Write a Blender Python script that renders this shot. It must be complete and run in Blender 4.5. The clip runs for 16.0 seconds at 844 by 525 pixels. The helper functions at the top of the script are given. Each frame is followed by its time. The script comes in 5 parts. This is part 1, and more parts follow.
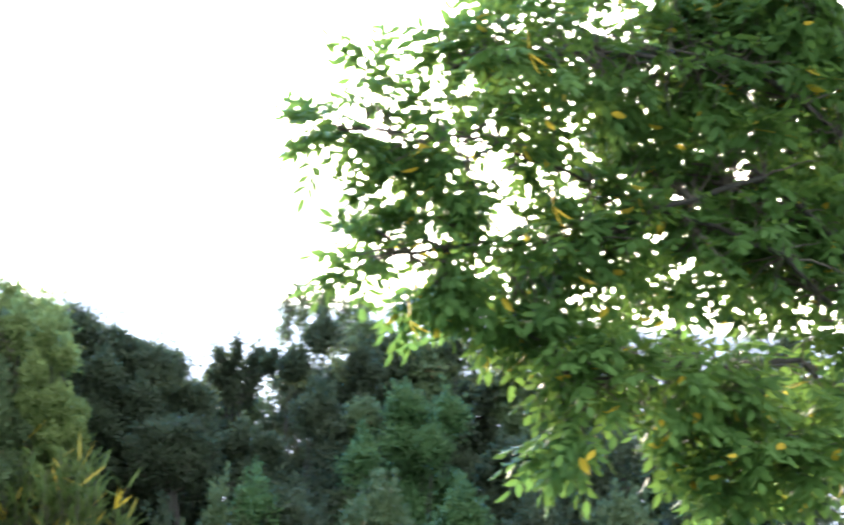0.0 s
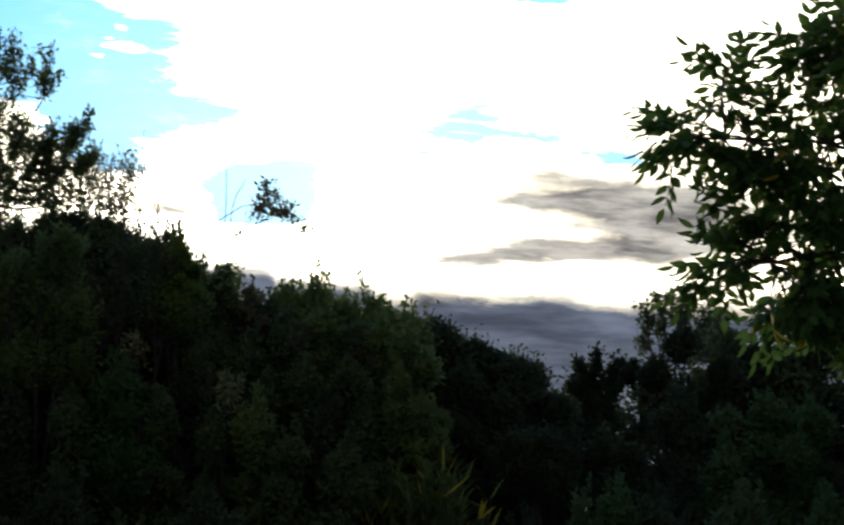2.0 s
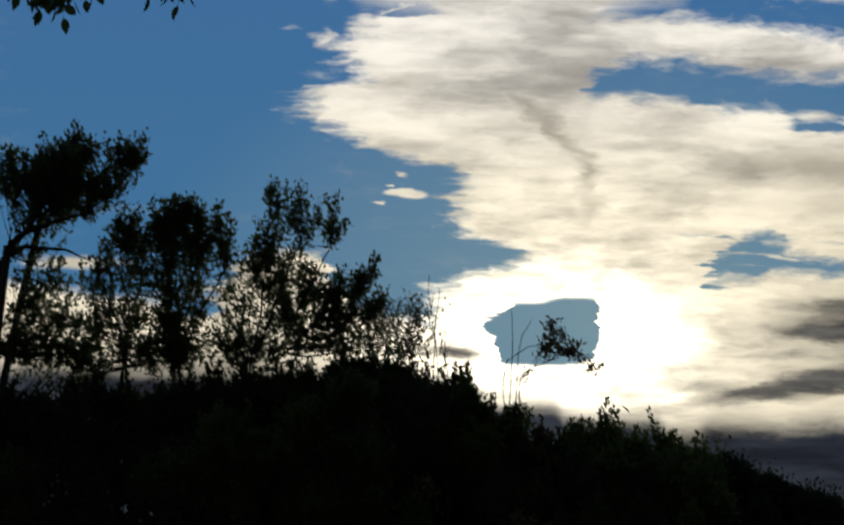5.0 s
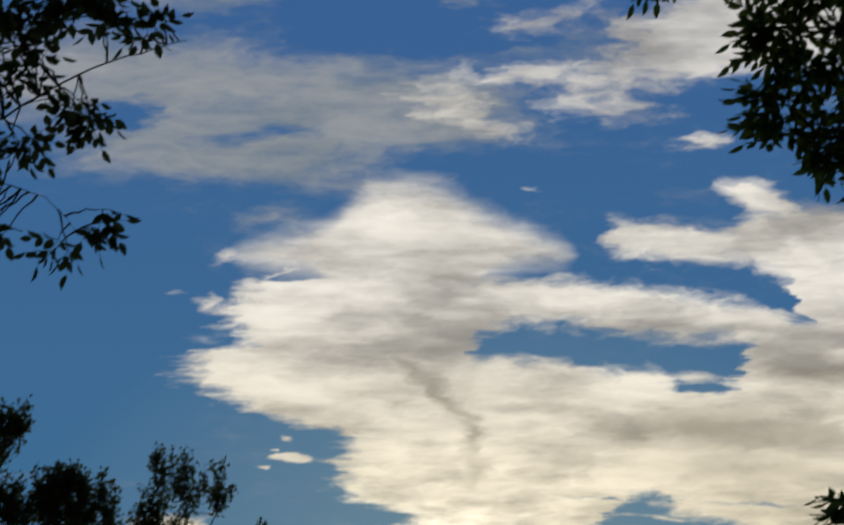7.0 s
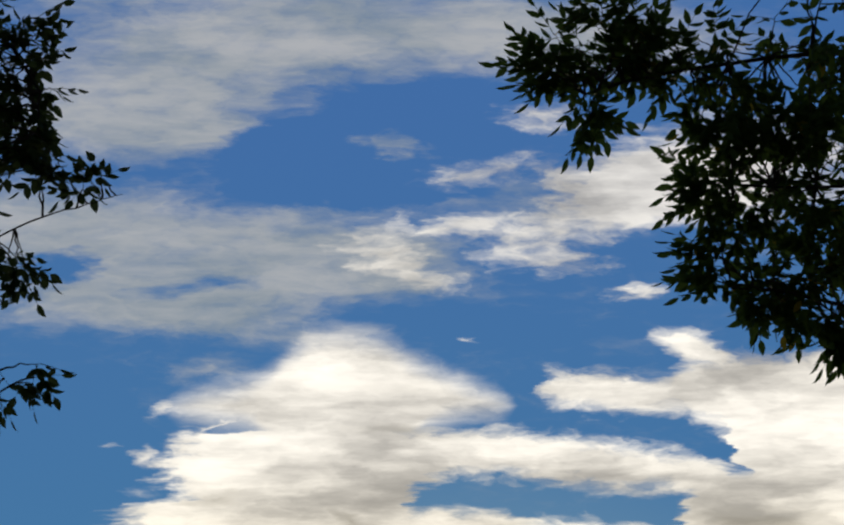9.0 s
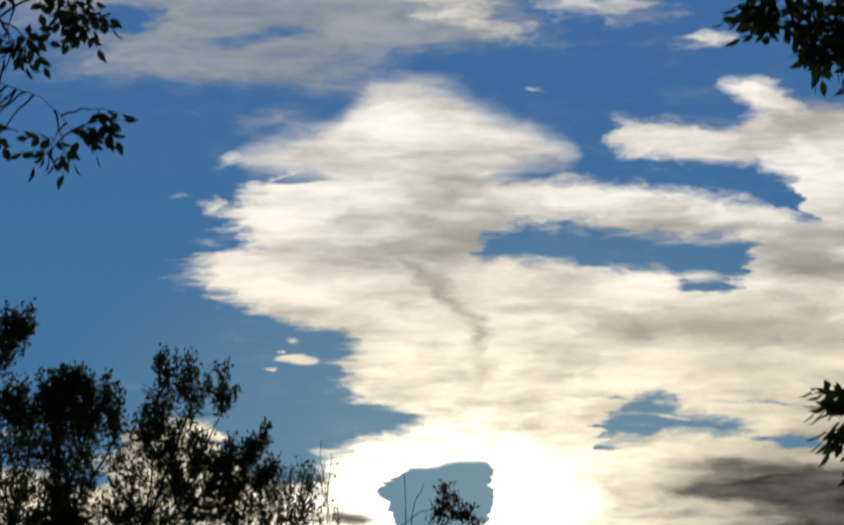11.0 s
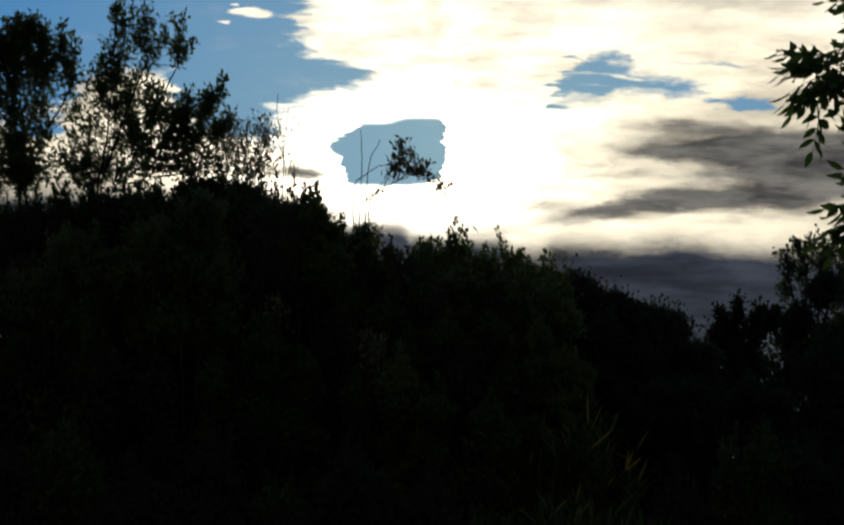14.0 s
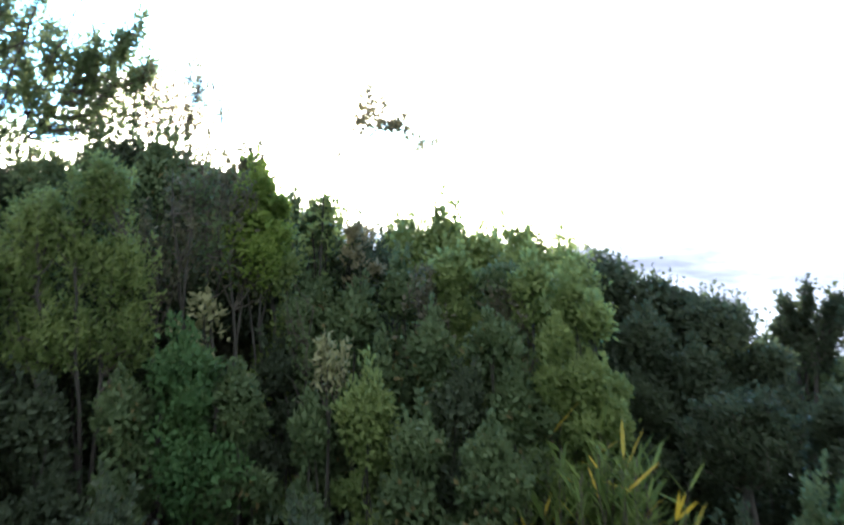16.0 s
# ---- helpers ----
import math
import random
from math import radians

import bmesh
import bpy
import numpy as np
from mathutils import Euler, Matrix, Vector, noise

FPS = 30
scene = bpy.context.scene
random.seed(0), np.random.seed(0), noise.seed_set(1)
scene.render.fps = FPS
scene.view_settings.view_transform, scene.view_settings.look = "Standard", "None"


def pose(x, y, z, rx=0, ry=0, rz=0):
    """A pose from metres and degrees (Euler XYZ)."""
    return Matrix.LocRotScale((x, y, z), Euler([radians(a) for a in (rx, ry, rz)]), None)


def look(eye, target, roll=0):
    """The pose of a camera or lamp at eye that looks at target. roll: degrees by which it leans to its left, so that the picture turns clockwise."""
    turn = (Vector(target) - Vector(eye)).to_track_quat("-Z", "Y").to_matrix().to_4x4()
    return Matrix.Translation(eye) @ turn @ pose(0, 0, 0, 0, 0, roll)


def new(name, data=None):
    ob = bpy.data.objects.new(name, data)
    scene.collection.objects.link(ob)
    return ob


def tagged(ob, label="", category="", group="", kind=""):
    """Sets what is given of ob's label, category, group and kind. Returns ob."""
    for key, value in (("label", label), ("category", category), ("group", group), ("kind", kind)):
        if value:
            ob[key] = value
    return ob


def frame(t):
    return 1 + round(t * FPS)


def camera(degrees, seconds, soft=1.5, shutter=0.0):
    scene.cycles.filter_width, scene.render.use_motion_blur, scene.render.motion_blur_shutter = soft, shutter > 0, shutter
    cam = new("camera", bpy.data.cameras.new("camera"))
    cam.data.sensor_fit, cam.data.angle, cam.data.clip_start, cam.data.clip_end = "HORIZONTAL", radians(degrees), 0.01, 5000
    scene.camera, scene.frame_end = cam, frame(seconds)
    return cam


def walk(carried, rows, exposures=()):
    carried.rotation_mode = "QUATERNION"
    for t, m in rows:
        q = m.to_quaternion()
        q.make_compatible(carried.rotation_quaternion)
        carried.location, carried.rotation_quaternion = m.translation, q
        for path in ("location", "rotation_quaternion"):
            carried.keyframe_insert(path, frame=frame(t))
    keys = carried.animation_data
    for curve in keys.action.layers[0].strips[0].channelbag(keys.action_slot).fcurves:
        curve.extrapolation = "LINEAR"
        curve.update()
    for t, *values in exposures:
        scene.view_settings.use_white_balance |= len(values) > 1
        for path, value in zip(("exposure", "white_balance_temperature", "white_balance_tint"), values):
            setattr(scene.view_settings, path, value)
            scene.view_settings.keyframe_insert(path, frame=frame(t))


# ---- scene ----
# ---- camera ----
cam = camera(22.7, 16.0, soft=2.3, shutter=0.5)
# seconds, place, tilt from straight down, roll, turn to the left
PATH = [
    (0, 0.042, 0, 1.587, 98.935, 0.814, -14.127),
    (0.5, 0.044, 0, 1.59, 98.862, 0.735, -10.881),
    (1, 0.036, 0, 1.591, 98.872, 0.821, -8.273),
    (1.5, 0.032, 0, 1.596, 98.896, 1.045, -6.121),
    (2, 0.03, 0, 1.597, 99.019, 1.311, -4.296),
    (2.5, 0.03, 0, 1.595, 99.296, 1.554, -2.779),
    (3, 0.027, 0, 1.595, 99.689, 1.719, -1.372),
    (3.5, 0.016, 0, 1.595, 100.199, 1.781, 0),
    (3.7, 0.03, 0, 1.592, 100.397, 1.746, 0.499),
    (4.2, 0.025, 0, 1.591, 101.027, 1.584, 1.895),
    (4.7, 0.011, 0, 1.592, 101.947, 1.171, 3.142),
    (5.2, -0.004, 0, 1.596, 103.216, 0.671, 3.838),
    (5.5, -0.011, 0, 1.598, 104.171, 0.398, 3.825),
    (5.8, -0.013, 0, 1.601, 105.288, 0.19, 3.381),
    (6, -0.021, 0, 1.597, 106.066, 0.056, 2.929),
    (6.5, -0.014, 0, 1.607, 108.09, -0.192, 1.778),
    (7, -0.019, 0, 1.615, 109.84, -0.5, 0.388),
    (7.5, -0.023, 0, 1.614, 111.339, -0.843, -0.817),
    (8, -0.035, 0, 1.625, 112.717, -1.321, -1.539),
    (8.2, -0.035, 0, 1.624, 113.23, -1.375, -1.66),
    (8.6, -0.033, 0, 1.627, 113.928, -1.526, -1.838),
    (9, -0.018, 0, 1.625, 113.926, -1.442, -1.546),
    (9.4, 0.002, 0, 1.62, 113.32, -1.235, -0.989),
    (9.8, 0.019, 0, 1.613, 112.207, -1.015, -0.375),
    (10.3, 0.025, 0, 1.604, 110.252, -0.889, 0.161),
    (10.5, 0.02, 0, 1.603, 109.316, -0.941, 0.296),
    (11, 0.015, 0, 1.593, 107.154, -0.92, 0.56),
    (11.5, 0.014, 0, 1.587, 105.199, -0.928, 0.678),
    (12, -0.009, 0, 1.604, 103.422, -0.839, 0.579),
    (12.5, -0.023, 0, 1.61, 101.856, -0.692, 0.348),
    (13, -0.044, 0, 1.604, 100.534, -0.364, -0.038),
    (13.5, -0.036, 0, 1.596, 99.214, -0.164, -0.332),
    (14, -0.03, 0, 1.587, 97.797, -0.118, -0.65),
    (14.5, -0.023, 0, 1.598, 96.476, -0.42, -0.927),
    (15, -0.027, 0, 1.609, 95.832, -0.803, -1.455),
    (15.5, 0.405, 2.176, 2.022, 95.983, -0.964, -0.427),
    (15.8, 0.391, 4.32, 2.16, 96.99, -1.068, -0.29),
    (16, 0.379, 5.755, 2.255, 97.674, -1.138, -0.18),
]
EXPOSURE = [(0.0, 6.4), (0.5, 5.4), (1.0, 4.3), (1.5, 3.15), (2.0, 2.4), (2.5, 1.58), (3.0, 1.15), (3.5, 0.75), (4.6, 0.2), (5.8, -0.08),
            (7.0, -0.1), (8.2, 0.05), (9.4, 0.35), (10.3, 0.4), (11.0, 0.12), (12.0, -0.25), (13.0, -0.17), (13.5, 0.0), (14.0, 0.62),
            (14.5, 1.62), (15.0, 3.65), (15.5, 5.3), (16.0, 5.7)]
walk(cam, [(t, Matrix.Translation((x, y, z)) @ pose(0, 0, 0, 0, 0, yaw) @ pose(0, 0, 0, tilt) @ pose(0, 0, 0, 0, 0, roll))
           for t, x, y, z, tilt, roll, yaw in PATH], EXPOSURE)

# ---- world: evening sky with broken cloud, the sun low behind it ----
SUN_AZ, SUN_EL = 0.0, 10.4
world = bpy.data.worlds.new("evening_sky")
scene.world = world
world.use_nodes = True
W = world.node_tree
W.nodes.clear()


class Net:
    """Short hand for building node trees."""

    def __init__(self, tree):
        self.t = tree

    def plug(self, sock, value):
        if isinstance(value, bpy.types.NodeSocket):
            self.t.links.new(value, sock)
        else:
            sock.default_value = value

    def node(self, kind):
        return self.t.nodes.new(kind)

    def math(self, op, a, b=0.0, c=0.0, clamp=False):
        n = self.node("ShaderNodeMath")
        n.operation, n.use_clamp = op, clamp
        for i, v in enumerate((a, b, c)):
            self.plug(n.inputs[i], v)
        return n.outputs[0]

    def vec(self, op, a, b=(0, 0, 0)):
        n = self.node("ShaderNodeVectorMath")
        n.operation = op
        self.plug(n.inputs[0], a)
        self.plug(n.inputs[1], b)
        return n.outputs["Value"] if op in ("DOT_PRODUCT", "LENGTH", "DISTANCE") else n.outputs[0]

    def combine(self, x, y, z=0.0):
        n = self.node("ShaderNodeCombineXYZ")
        for i, v in enumerate((x, y, z)):
            self.plug(n.inputs[i], v)
        return n.outputs[0]

    def noise(self, vector, scale, detail=5.0, rough=0.55, out="Fac"):
        n = self.node("ShaderNodeTexNoise")
        if vector is not None:
            self.plug(n.inputs["Vector"], vector)
        self.plug(n.inputs["Scale"], scale)
        self.plug(n.inputs["Detail"], detail)
        self.plug(n.inputs["Roughness"], rough)
        return n.outputs[out]

    def mix(self, fac, a, b, blend="MIX"):
        n = self.node("ShaderNodeMix")
        n.data_type, n.blend_type = "RGBA", blend
        self.plug(n.inputs[0], fac)
        self.plug(n.inputs[6], (*a, 1.0) if isinstance(a, tuple) and len(a) == 3 else a)
        self.plug(n.inputs[7], (*b, 1.0) if isinstance(b, tuple) and len(b) == 3 else b)
        return n.outputs[2]

    def step(self, x, low, high):
        n = self.node("ShaderNodeMapRange")
        n.interpolation_type = "SMOOTHSTEP"
        self.plug(n.inputs["Value"], x)
        n.inputs["From Min"].default_value, n.inputs["From Max"].default_value = low, high
        return n.outputs["Result"]

    def blob(self, vector, x, y, rx, ry, turn):
        m = self.node("ShaderNodeMapping")
        m.vector_type = "TEXTURE"
        self.plug(m.inputs["Vector"], vector)
        m.inputs["Location"].default_value = (x, y, 0)
        m.inputs["Rotation"].default_value = (0, 0, radians(turn))
        m.inputs["Scale"].default_value = (rx, ry, 1)
        g = self.node("ShaderNodeTexGradient")
        g.gradient_type = "SPHERICAL"
        self.plug(g.inputs[0], m.outputs[0])
        return g.outputs["Fac"]

    def edge(self, x, points):
        """A smooth line through the points, as a value that depends on x."""
        x0, x1 = points[0][0], points[-1][0]
        y0, y1 = min(p[1] for p in points), max(p[1] for p in points)
        n = self.node("ShaderNodeFloatCurve")
        c = n.mapping.curves[0]
        c.points[0].location, c.points[1].location = (0.0, (points[0][1] - y0) / (y1 - y0)), (1.0, (points[-1][1] - y0) / (y1 - y0))
        for px, py in points[1:-1]:
            c.points.new((px - x0) / (x1 - x0), (py - y0) / (y1 - y0))
        for p in c.points:
            p.handle_type = "AUTO_CLAMPED"
        n.mapping.update()
        n.inputs["Factor"].default_value = 1.0
        self.plug(n.inputs["Value"], self.math("DIVIDE", self.math("SUBTRACT", x, x0), x1 - x0, clamp=True))
        return self.math("ADD", self.math("MULTIPLY", n.outputs[0], y1 - y0), y0)

    def blobs(self, vector, rows):
        total = None
        for x, y, rx, ry, turn, weight in rows:
            term = self.math("MULTIPLY", self.blob(vector, x, y, rx, ry, turn), weight)
            total = term if total is None else self.math("ADD", total, term)
        return total


# the cloud sheet: x to the right, y downwards, 3.9 units to the radian about a point 20 degrees up
CLOUD_RIGHT, CLOUD_UP, CLOUD_AHEAD = (0.99992, 0.00973, -0.00821), (0.01103, -0.33931, 0.94061), (-0.00637, 0.94062, 0.33939)
# outlines of the large clouds: upper and lower edge against x, or left edge against y
LOBE_TOP = [(0.40, 0.580), (0.44, 0.472), (0.49, 0.447), (0.56, 0.434), (0.61, 0.412), (0.66, 0.365), (0.72, 0.334), (0.80, 0.342), (0.90, 0.390), (1.00, 0.436), (1.05, 0.459), (1.085, 0.510)]
LOBE_LOW = [(0.40, 0.400), (0.44, 0.480), (0.50, 0.502), (0.58, 0.515), (0.65, 0.560), (0.86, 0.560), (0.92, 0.512), (0.97, 0.494), (1.05, 0.480), (1.085, 0.430)]
BODY_LEFT = [(0.480, 0.62), (0.505, 0.50), (0.520, 0.455), (0.545, 0.432), (0.585, 0.405), (0.610, 0.42), (0.632, 0.43), (0.655, 0.355), (0.692, 0.330), (0.720, 0.372), (0.765, 0.455), (0.778, 0.525),
             (0.800, 0.600), (0.850, 0.620), (0.905, 0.618), (0.938, 0.670), (0.966, 0.738), (0.985, 0.715), (1.000, 0.650), (1.020, 0.604), (1.045, 0.594), (1.085, 0.570)]
BODY_TOP = [(0.30, 0.500), (0.70, 0.480), (0.88, 0.500), (0.95, 0.510), (1.05, 0.516), (1.15, 0.528), (1.25, 0.540), (1.35, 0.556), (1.45, 0.574), (1.52, 0.594), (1.75, 0.60)]
RIGHT_TOP = [(1.09, 0.510), (1.12, 0.430), (1.17, 0.404), (1.25, 0.406), (1.33, 0.424), (1.37, 0.405), (1.40, 0.385), (1.45, 0.372), (1.60, 0.370), (1.80, 0.33)]
RIGHT_LOW = [(1.09, 0.400), (1.14, 0.468), (1.20, 0.484), (1.32, 0.492), (1.41, 0.504), (1.465, 0.526), (1.485, 0.570), (1.52, 0.660), (1.80, 0.80)]
SHELF_TOP = [(1.29, 0.400), (1.33, 0.340), (1.38, 0.328), (1.43, 0.345), (1.48, 0.380)]
SHELF_LOW = [(1.29, 0.300), (1.34, 0.358), (1.40, 0.400), (1.48, 0.420)]
HOLE_TOP = [(0.84, 0.720), (0.88, 0.646), (0.92, 0.618), (0.96, 0.606), (1.05, 0.605), (1.15, 0.620), (1.25, 0.633), (1.33, 0.634), (1.39, 0.648), (1.44, 0.720)]
HOLE_LOW = [(0.84, 0.580), (0.88, 0.652), (0.96, 0.658), (1.05, 0.668), (1.12, 0.681), (1.22, 0.688), (1.29, 0.712), (1.35, 0.712), (1.38, 0.682), (1.44, 0.600)]
LOW_HOLE_TOP = [(1.10, 1.050), (1.118, 0.970), (1.145, 0.938), (1.185, 0.923), (1.235, 0.938), (1.295, 0.962), (1.355, 0.974), (1.43, 1.060)]
LOW_HOLE_LOW = [(1.10, 0.930), (1.118, 0.997), (1.185, 0.995), (1.235, 0.984), (1.295, 0.983), (1.355, 0.989), (1.43, 0.920)]
SUN_TOP = [(0.670, 1.150), (0.690, 1.092), (0.722, 1.076), (0.738, 1.056), (0.795, 1.052), (0.840, 1.047), (0.896, 1.050), (0.908, 1.180)]
SUN_LOW = [(0.670, 1.040), (0.690, 1.096), (0.712, 1.122), (0.726, 1.164), (0.775, 1.170), (0.860, 1.168), (0.896, 1.152), (0.908, 1.020)]
LEFT_TOP = [(-0.60, 1.040), (-0.15, 1.030), (0.05, 1.050), (0.16, 1.035), (0.21, 0.995), (0.27, 0.960), (0.34, 0.956), (0.39, 0.990), (0.45, 1.060), (0.54, 1.085), (0.62, 1.095), (0.80, 1.120)]
BANK_EDGE = [(0.00, 1.17), (0.52, 1.18), (0.66, 1.205), (0.735, 1.228), (0.815, 1.228), (0.845, 1.246), (1.010, 1.250), (1.045, 1.276), (1.080, 1.276), (1.125, 1.260), (1.25, 1.262), (1.36, 1.254), (1.45, 1.266), (1.90, 1.275)]
# soft patches, each row: place, half width, half height, turn clockwise, weight
CLOUDS_HIGH = [(0.42, -0.035, 0.36, 0.085, 5, 0.75), (0.52, 0.19, 0.52, 0.15, 0, 1.5), (0.12, 0.13, 0.36, 0.13, 0, 1.2), (0.36, 0.29, 0.40, 0.07, 0, 1.2), (0.42, -0.12, 0.55, 0.15, -3, 1.25), (0.75, -0.24, 0.80, 0.12, 4, 1.3),
               (1.25, -0.22, 0.40, 0.10, 0, 0.9), (0.86, -0.020, 0.10, 0.045, 0, 1.7), (0.80, 0.22, 0.30, 0.10, 5, 1.0), (0.66, 0.34, 0.30, 0.05, 6, 0.7), (0.50, 0.405, 0.12, 0.03, -4, 0.6), (1.12, 0.10, 0.28, 0.10, 0, 0.6)]
PUFFS = [(1.08, 0.155, 0.20, 0.05, 3, 0.9), (1.13, 0.205, 0.17, 0.035, 3, 0.9), (0.82, 0.190, 0.12, 0.040, 16, 1.1), (0.90, 0.235, 0.12, 0.035, 10, 0.8), (1.04, 0.03, 0.18, 0.04, -8, 0.7), (1.30, 0.085, 0.24, 0.09, -6, 1.6), (1.48, 0.03, 0.36, 0.13, -4, 1.5),
         (1.29, 0.262, 0.075, 0.026, 0, 1.0), (0.86, 0.14, 0.12, 0.04, 0, 0.5), (1.13, -0.07, 0.12, 0.045, 0, 0.9), (0.96, 0.150, 0.08, 0.03, 0, 0.7)]
WISPS = [(-0.10, 0.985, 0.14, 0.022, 0, 1.3), (0.553, 0.850, 0.062, 0.012, 4, 1.5), (0.520, 0.846, 0.040, 0.006, -6, 1.2), (0.49, 0.869, 0.022, 0.006, 0, 1.3), (0.540, 0.811, 0.024, 0.007, 0, 1.3), (0.505, 0.833, 0.014, 0.005, 0, 1.2), (0.385, 0.565, 0.045, 0.036, 25, 0.9), (0.375, 0.628, 0.05, 0.018, 0, 0.6),
         (1.30, 0.700, 0.09, 0.018, 4, 1.0), (0.99, 0.35, 0.020, 0.008, 0, 0.7), (0.425, 0.475, 0.05, 0.020, -20, 0.9), (0.47, 0.52, 0.08, 0.012, -4, 0.7), (1.15, 0.955, 0.05, 0.008, 0, 0.8), (1.24, 0.962, 0.09, 0.007, 5, 0.9), (1.19, 0.978, 0.07, 0.006, 3, 0.8), (0.32, 0.545, 0.03, 0.010, -10, 0.5), (0.93, 0.665, 0.05, 0.008, 0, 0.6)]
SMALL_HOLES = [(1.475, 1.008, 0.10, 0.022, 3, 1.1), (1.115, 1.020, 0.05, 0.010, 4, 0.5), (1.06, 0.925, 0.10, 0.014, 5, 0.5), (1.42, 0.938, 0.14, 0.014, 4, 0.6), (1.30, 0.722, 0.10, 0.010, 4, 0.5), (0.57, 0.512, 0.08, 0.012, -6, 1.1), (0.78, 1.035, 0.07, 0.008, -8, 0.5), (0.16, 1.07, 0.07, 0.03, 0, 1.0)]
GAPS = [(0.10, 0.62, 0.32, 0.26, 0, 2.4), (0.24, 0.215, 0.11, 0.035, 4, 1.6), (0.48, 0.255, 0.16, 0.022, -4, 0.9), (0.76, 0.045, 0.30, 0.060, 2, 1.9), (0.95, -0.07, 0.36, 0.08, 0, 1.5), (0.62, -0.02, 0.20, 0.04, -10, 1.2), (0.62, 0.085, 0.16, 0.03, -6, 0.6), (0.95, 0.31, 0.3, 0.05, 8, 0.7)]
SHADES = [(0.765, 0.690, 0.060, 0.022, 35, 1.5), (0.830, 0.735, 0.065, 0.026, 42, 1.6), (0.868, 0.795, 0.036, 0.060, -12, 1.6), (0.885, 0.875, 0.030, 0.050, 8, 0.9), (0.78, 0.718, 0.22, 0.018, 0, 0.65), (0.52, 0.640, 0.10, 0.020, -4, 1.2), (0.88, 0.522, 0.16, 0.022, 3, 1.1),
          (1.54, 0.690, 0.15, 0.036, 0, 2.0), (1.34, 0.805, 0.30, 0.050, 2, 1.2), (1.36, 0.868, 0.24, 0.028, 2, 1.0), (1.06, 0.735, 0.22, 0.016, 4, 0.4), (0.80, 0.430, 0.22, 0.050, 4, 0.30), (0.66, 0.760, 0.12, 0.016, 0, 0.28), (1.05, 0.855, 0.20, 0.025, 0, 0.28)]
SHADES_RIGHT = [(1.56, 1.13, 0.48, 0.17, 0, 0.95), (1.16, 1.222, 0.13, 0.026, -6, 1.25), (1.30, 1.206, 0.16, 0.030, -6, 1.2), (1.50, 1.185, 0.28, 0.040, -3, 1.3), (1.45, 1.085, 0.28, 0.048, 0, 1.25), (1.60, 1.120, 0.30, 0.060, 0, 1.2), (1.29, 1.105, 0.12, 0.024, 0, 0.7), (1.08, 1.205, 0.08, 0.012, -4, 0.8),
                (1.34, 1.050, 0.16, 0.018, 0, 0.5), (1.18, 1.150, 0.16, 0.014, 0, 0.45), (0.63, 1.148, 0.10, 0.026, 0, 1.5), (0.20, 1.17, 0.14, 0.030, 0, 0.6), (0.81, 1.030, 0.07, 0.008, -8, 0.6), (0.95, 1.085, 0.05, 0.008, 0, 0.4)]

w = Net(W)
ray = w.node("ShaderNodeTexCoord").outputs["Generated"]
ahead = w.vec("DOT_PRODUCT", ray, CLOUD_AHEAD)
depth = w.math("MAXIMUM", ahead, 0.25)
qx = w.math("ADD", w.math("DIVIDE", w.math("MULTIPLY", w.vec("DOT_PRODUCT", ray, CLOUD_RIGHT), 3.9), depth), 0.784)
qy = w.math("SUBTRACT", 0.4875, w.math("DIVIDE", w.math("MULTIPLY", w.vec("DOT_PRODUCT", ray, CLOUD_UP), 3.9), depth))
flat = w.combine(qx, qy)
drawn = w.combine(qx, w.math("MULTIPLY", qy, 3.2))
half = (0.5, 0.5, 0.5)
swell = w.vec("MULTIPLY", w.vec("SUBTRACT", w.noise(drawn, 4.5, 3.0, 0.5, "Color"), half), (0.085, 0.026, 0.0))
fray = w.vec("MULTIPLY", w.vec("SUBTRACT", w.noise(w.vec("ADD", drawn, swell), 15.0, 6.0, 0.60, "Color"), half), (0.090, 0.030, 0.0))
calm = w.vec("ADD", flat, w.vec("MULTIPLY", swell, (0.6, 0.6, 0.0)))
bent = w.vec("ADD", w.vec("ADD", flat, swell), fray)
loose = w.vec("ADD", w.vec("ADD", flat, w.vec("MULTIPLY", swell, (1.8, 2.0, 0.0))), w.vec("MULTIPLY", fray, (2.0, 1.6, 0.0)))
curl = w.vec("ADD", drawn, w.vec("MULTIPLY", w.vec("ADD", swell, fray), (1.2, 3.0, 0.0)))
streak = w.noise(curl, 5.5, 8.0, 0.57)
puff = w.noise(w.vec("ADD", w.vec("MULTIPLY", curl, (1.0, 0.75, 0.0)), (7.3, 2.1, 0.0)), 17.0, 6.0, 0.58)
bands = w.noise(w.vec("ADD", w.combine(qx, w.math("MULTIPLY", qy, 6.5)), w.vec("MULTIPLY", swell, (1.0, 4.0, 0.0))), 6.5, 5.0, 0.6)
broad = w.noise(w.vec("ADD", w.vec("MULTIPLY", bent, (1.0, 2.6, 0.0)), (3.1, 5.7, 0.0)), 3.2, 4.0, 0.5)
ragged = w.math("ADD", w.math("MULTIPLY", w.math("SUBTRACT", streak, 0.5), 1.4), w.math("MULTIPLY", w.math("SUBTRACT", puff, 0.5), 1.6))


def parts_of(vector):
    n = w.node("ShaderNodeSeparateXYZ")
    w.plug(n.inputs[0], vector)
    return n.outputs[0], n.outputs[1]


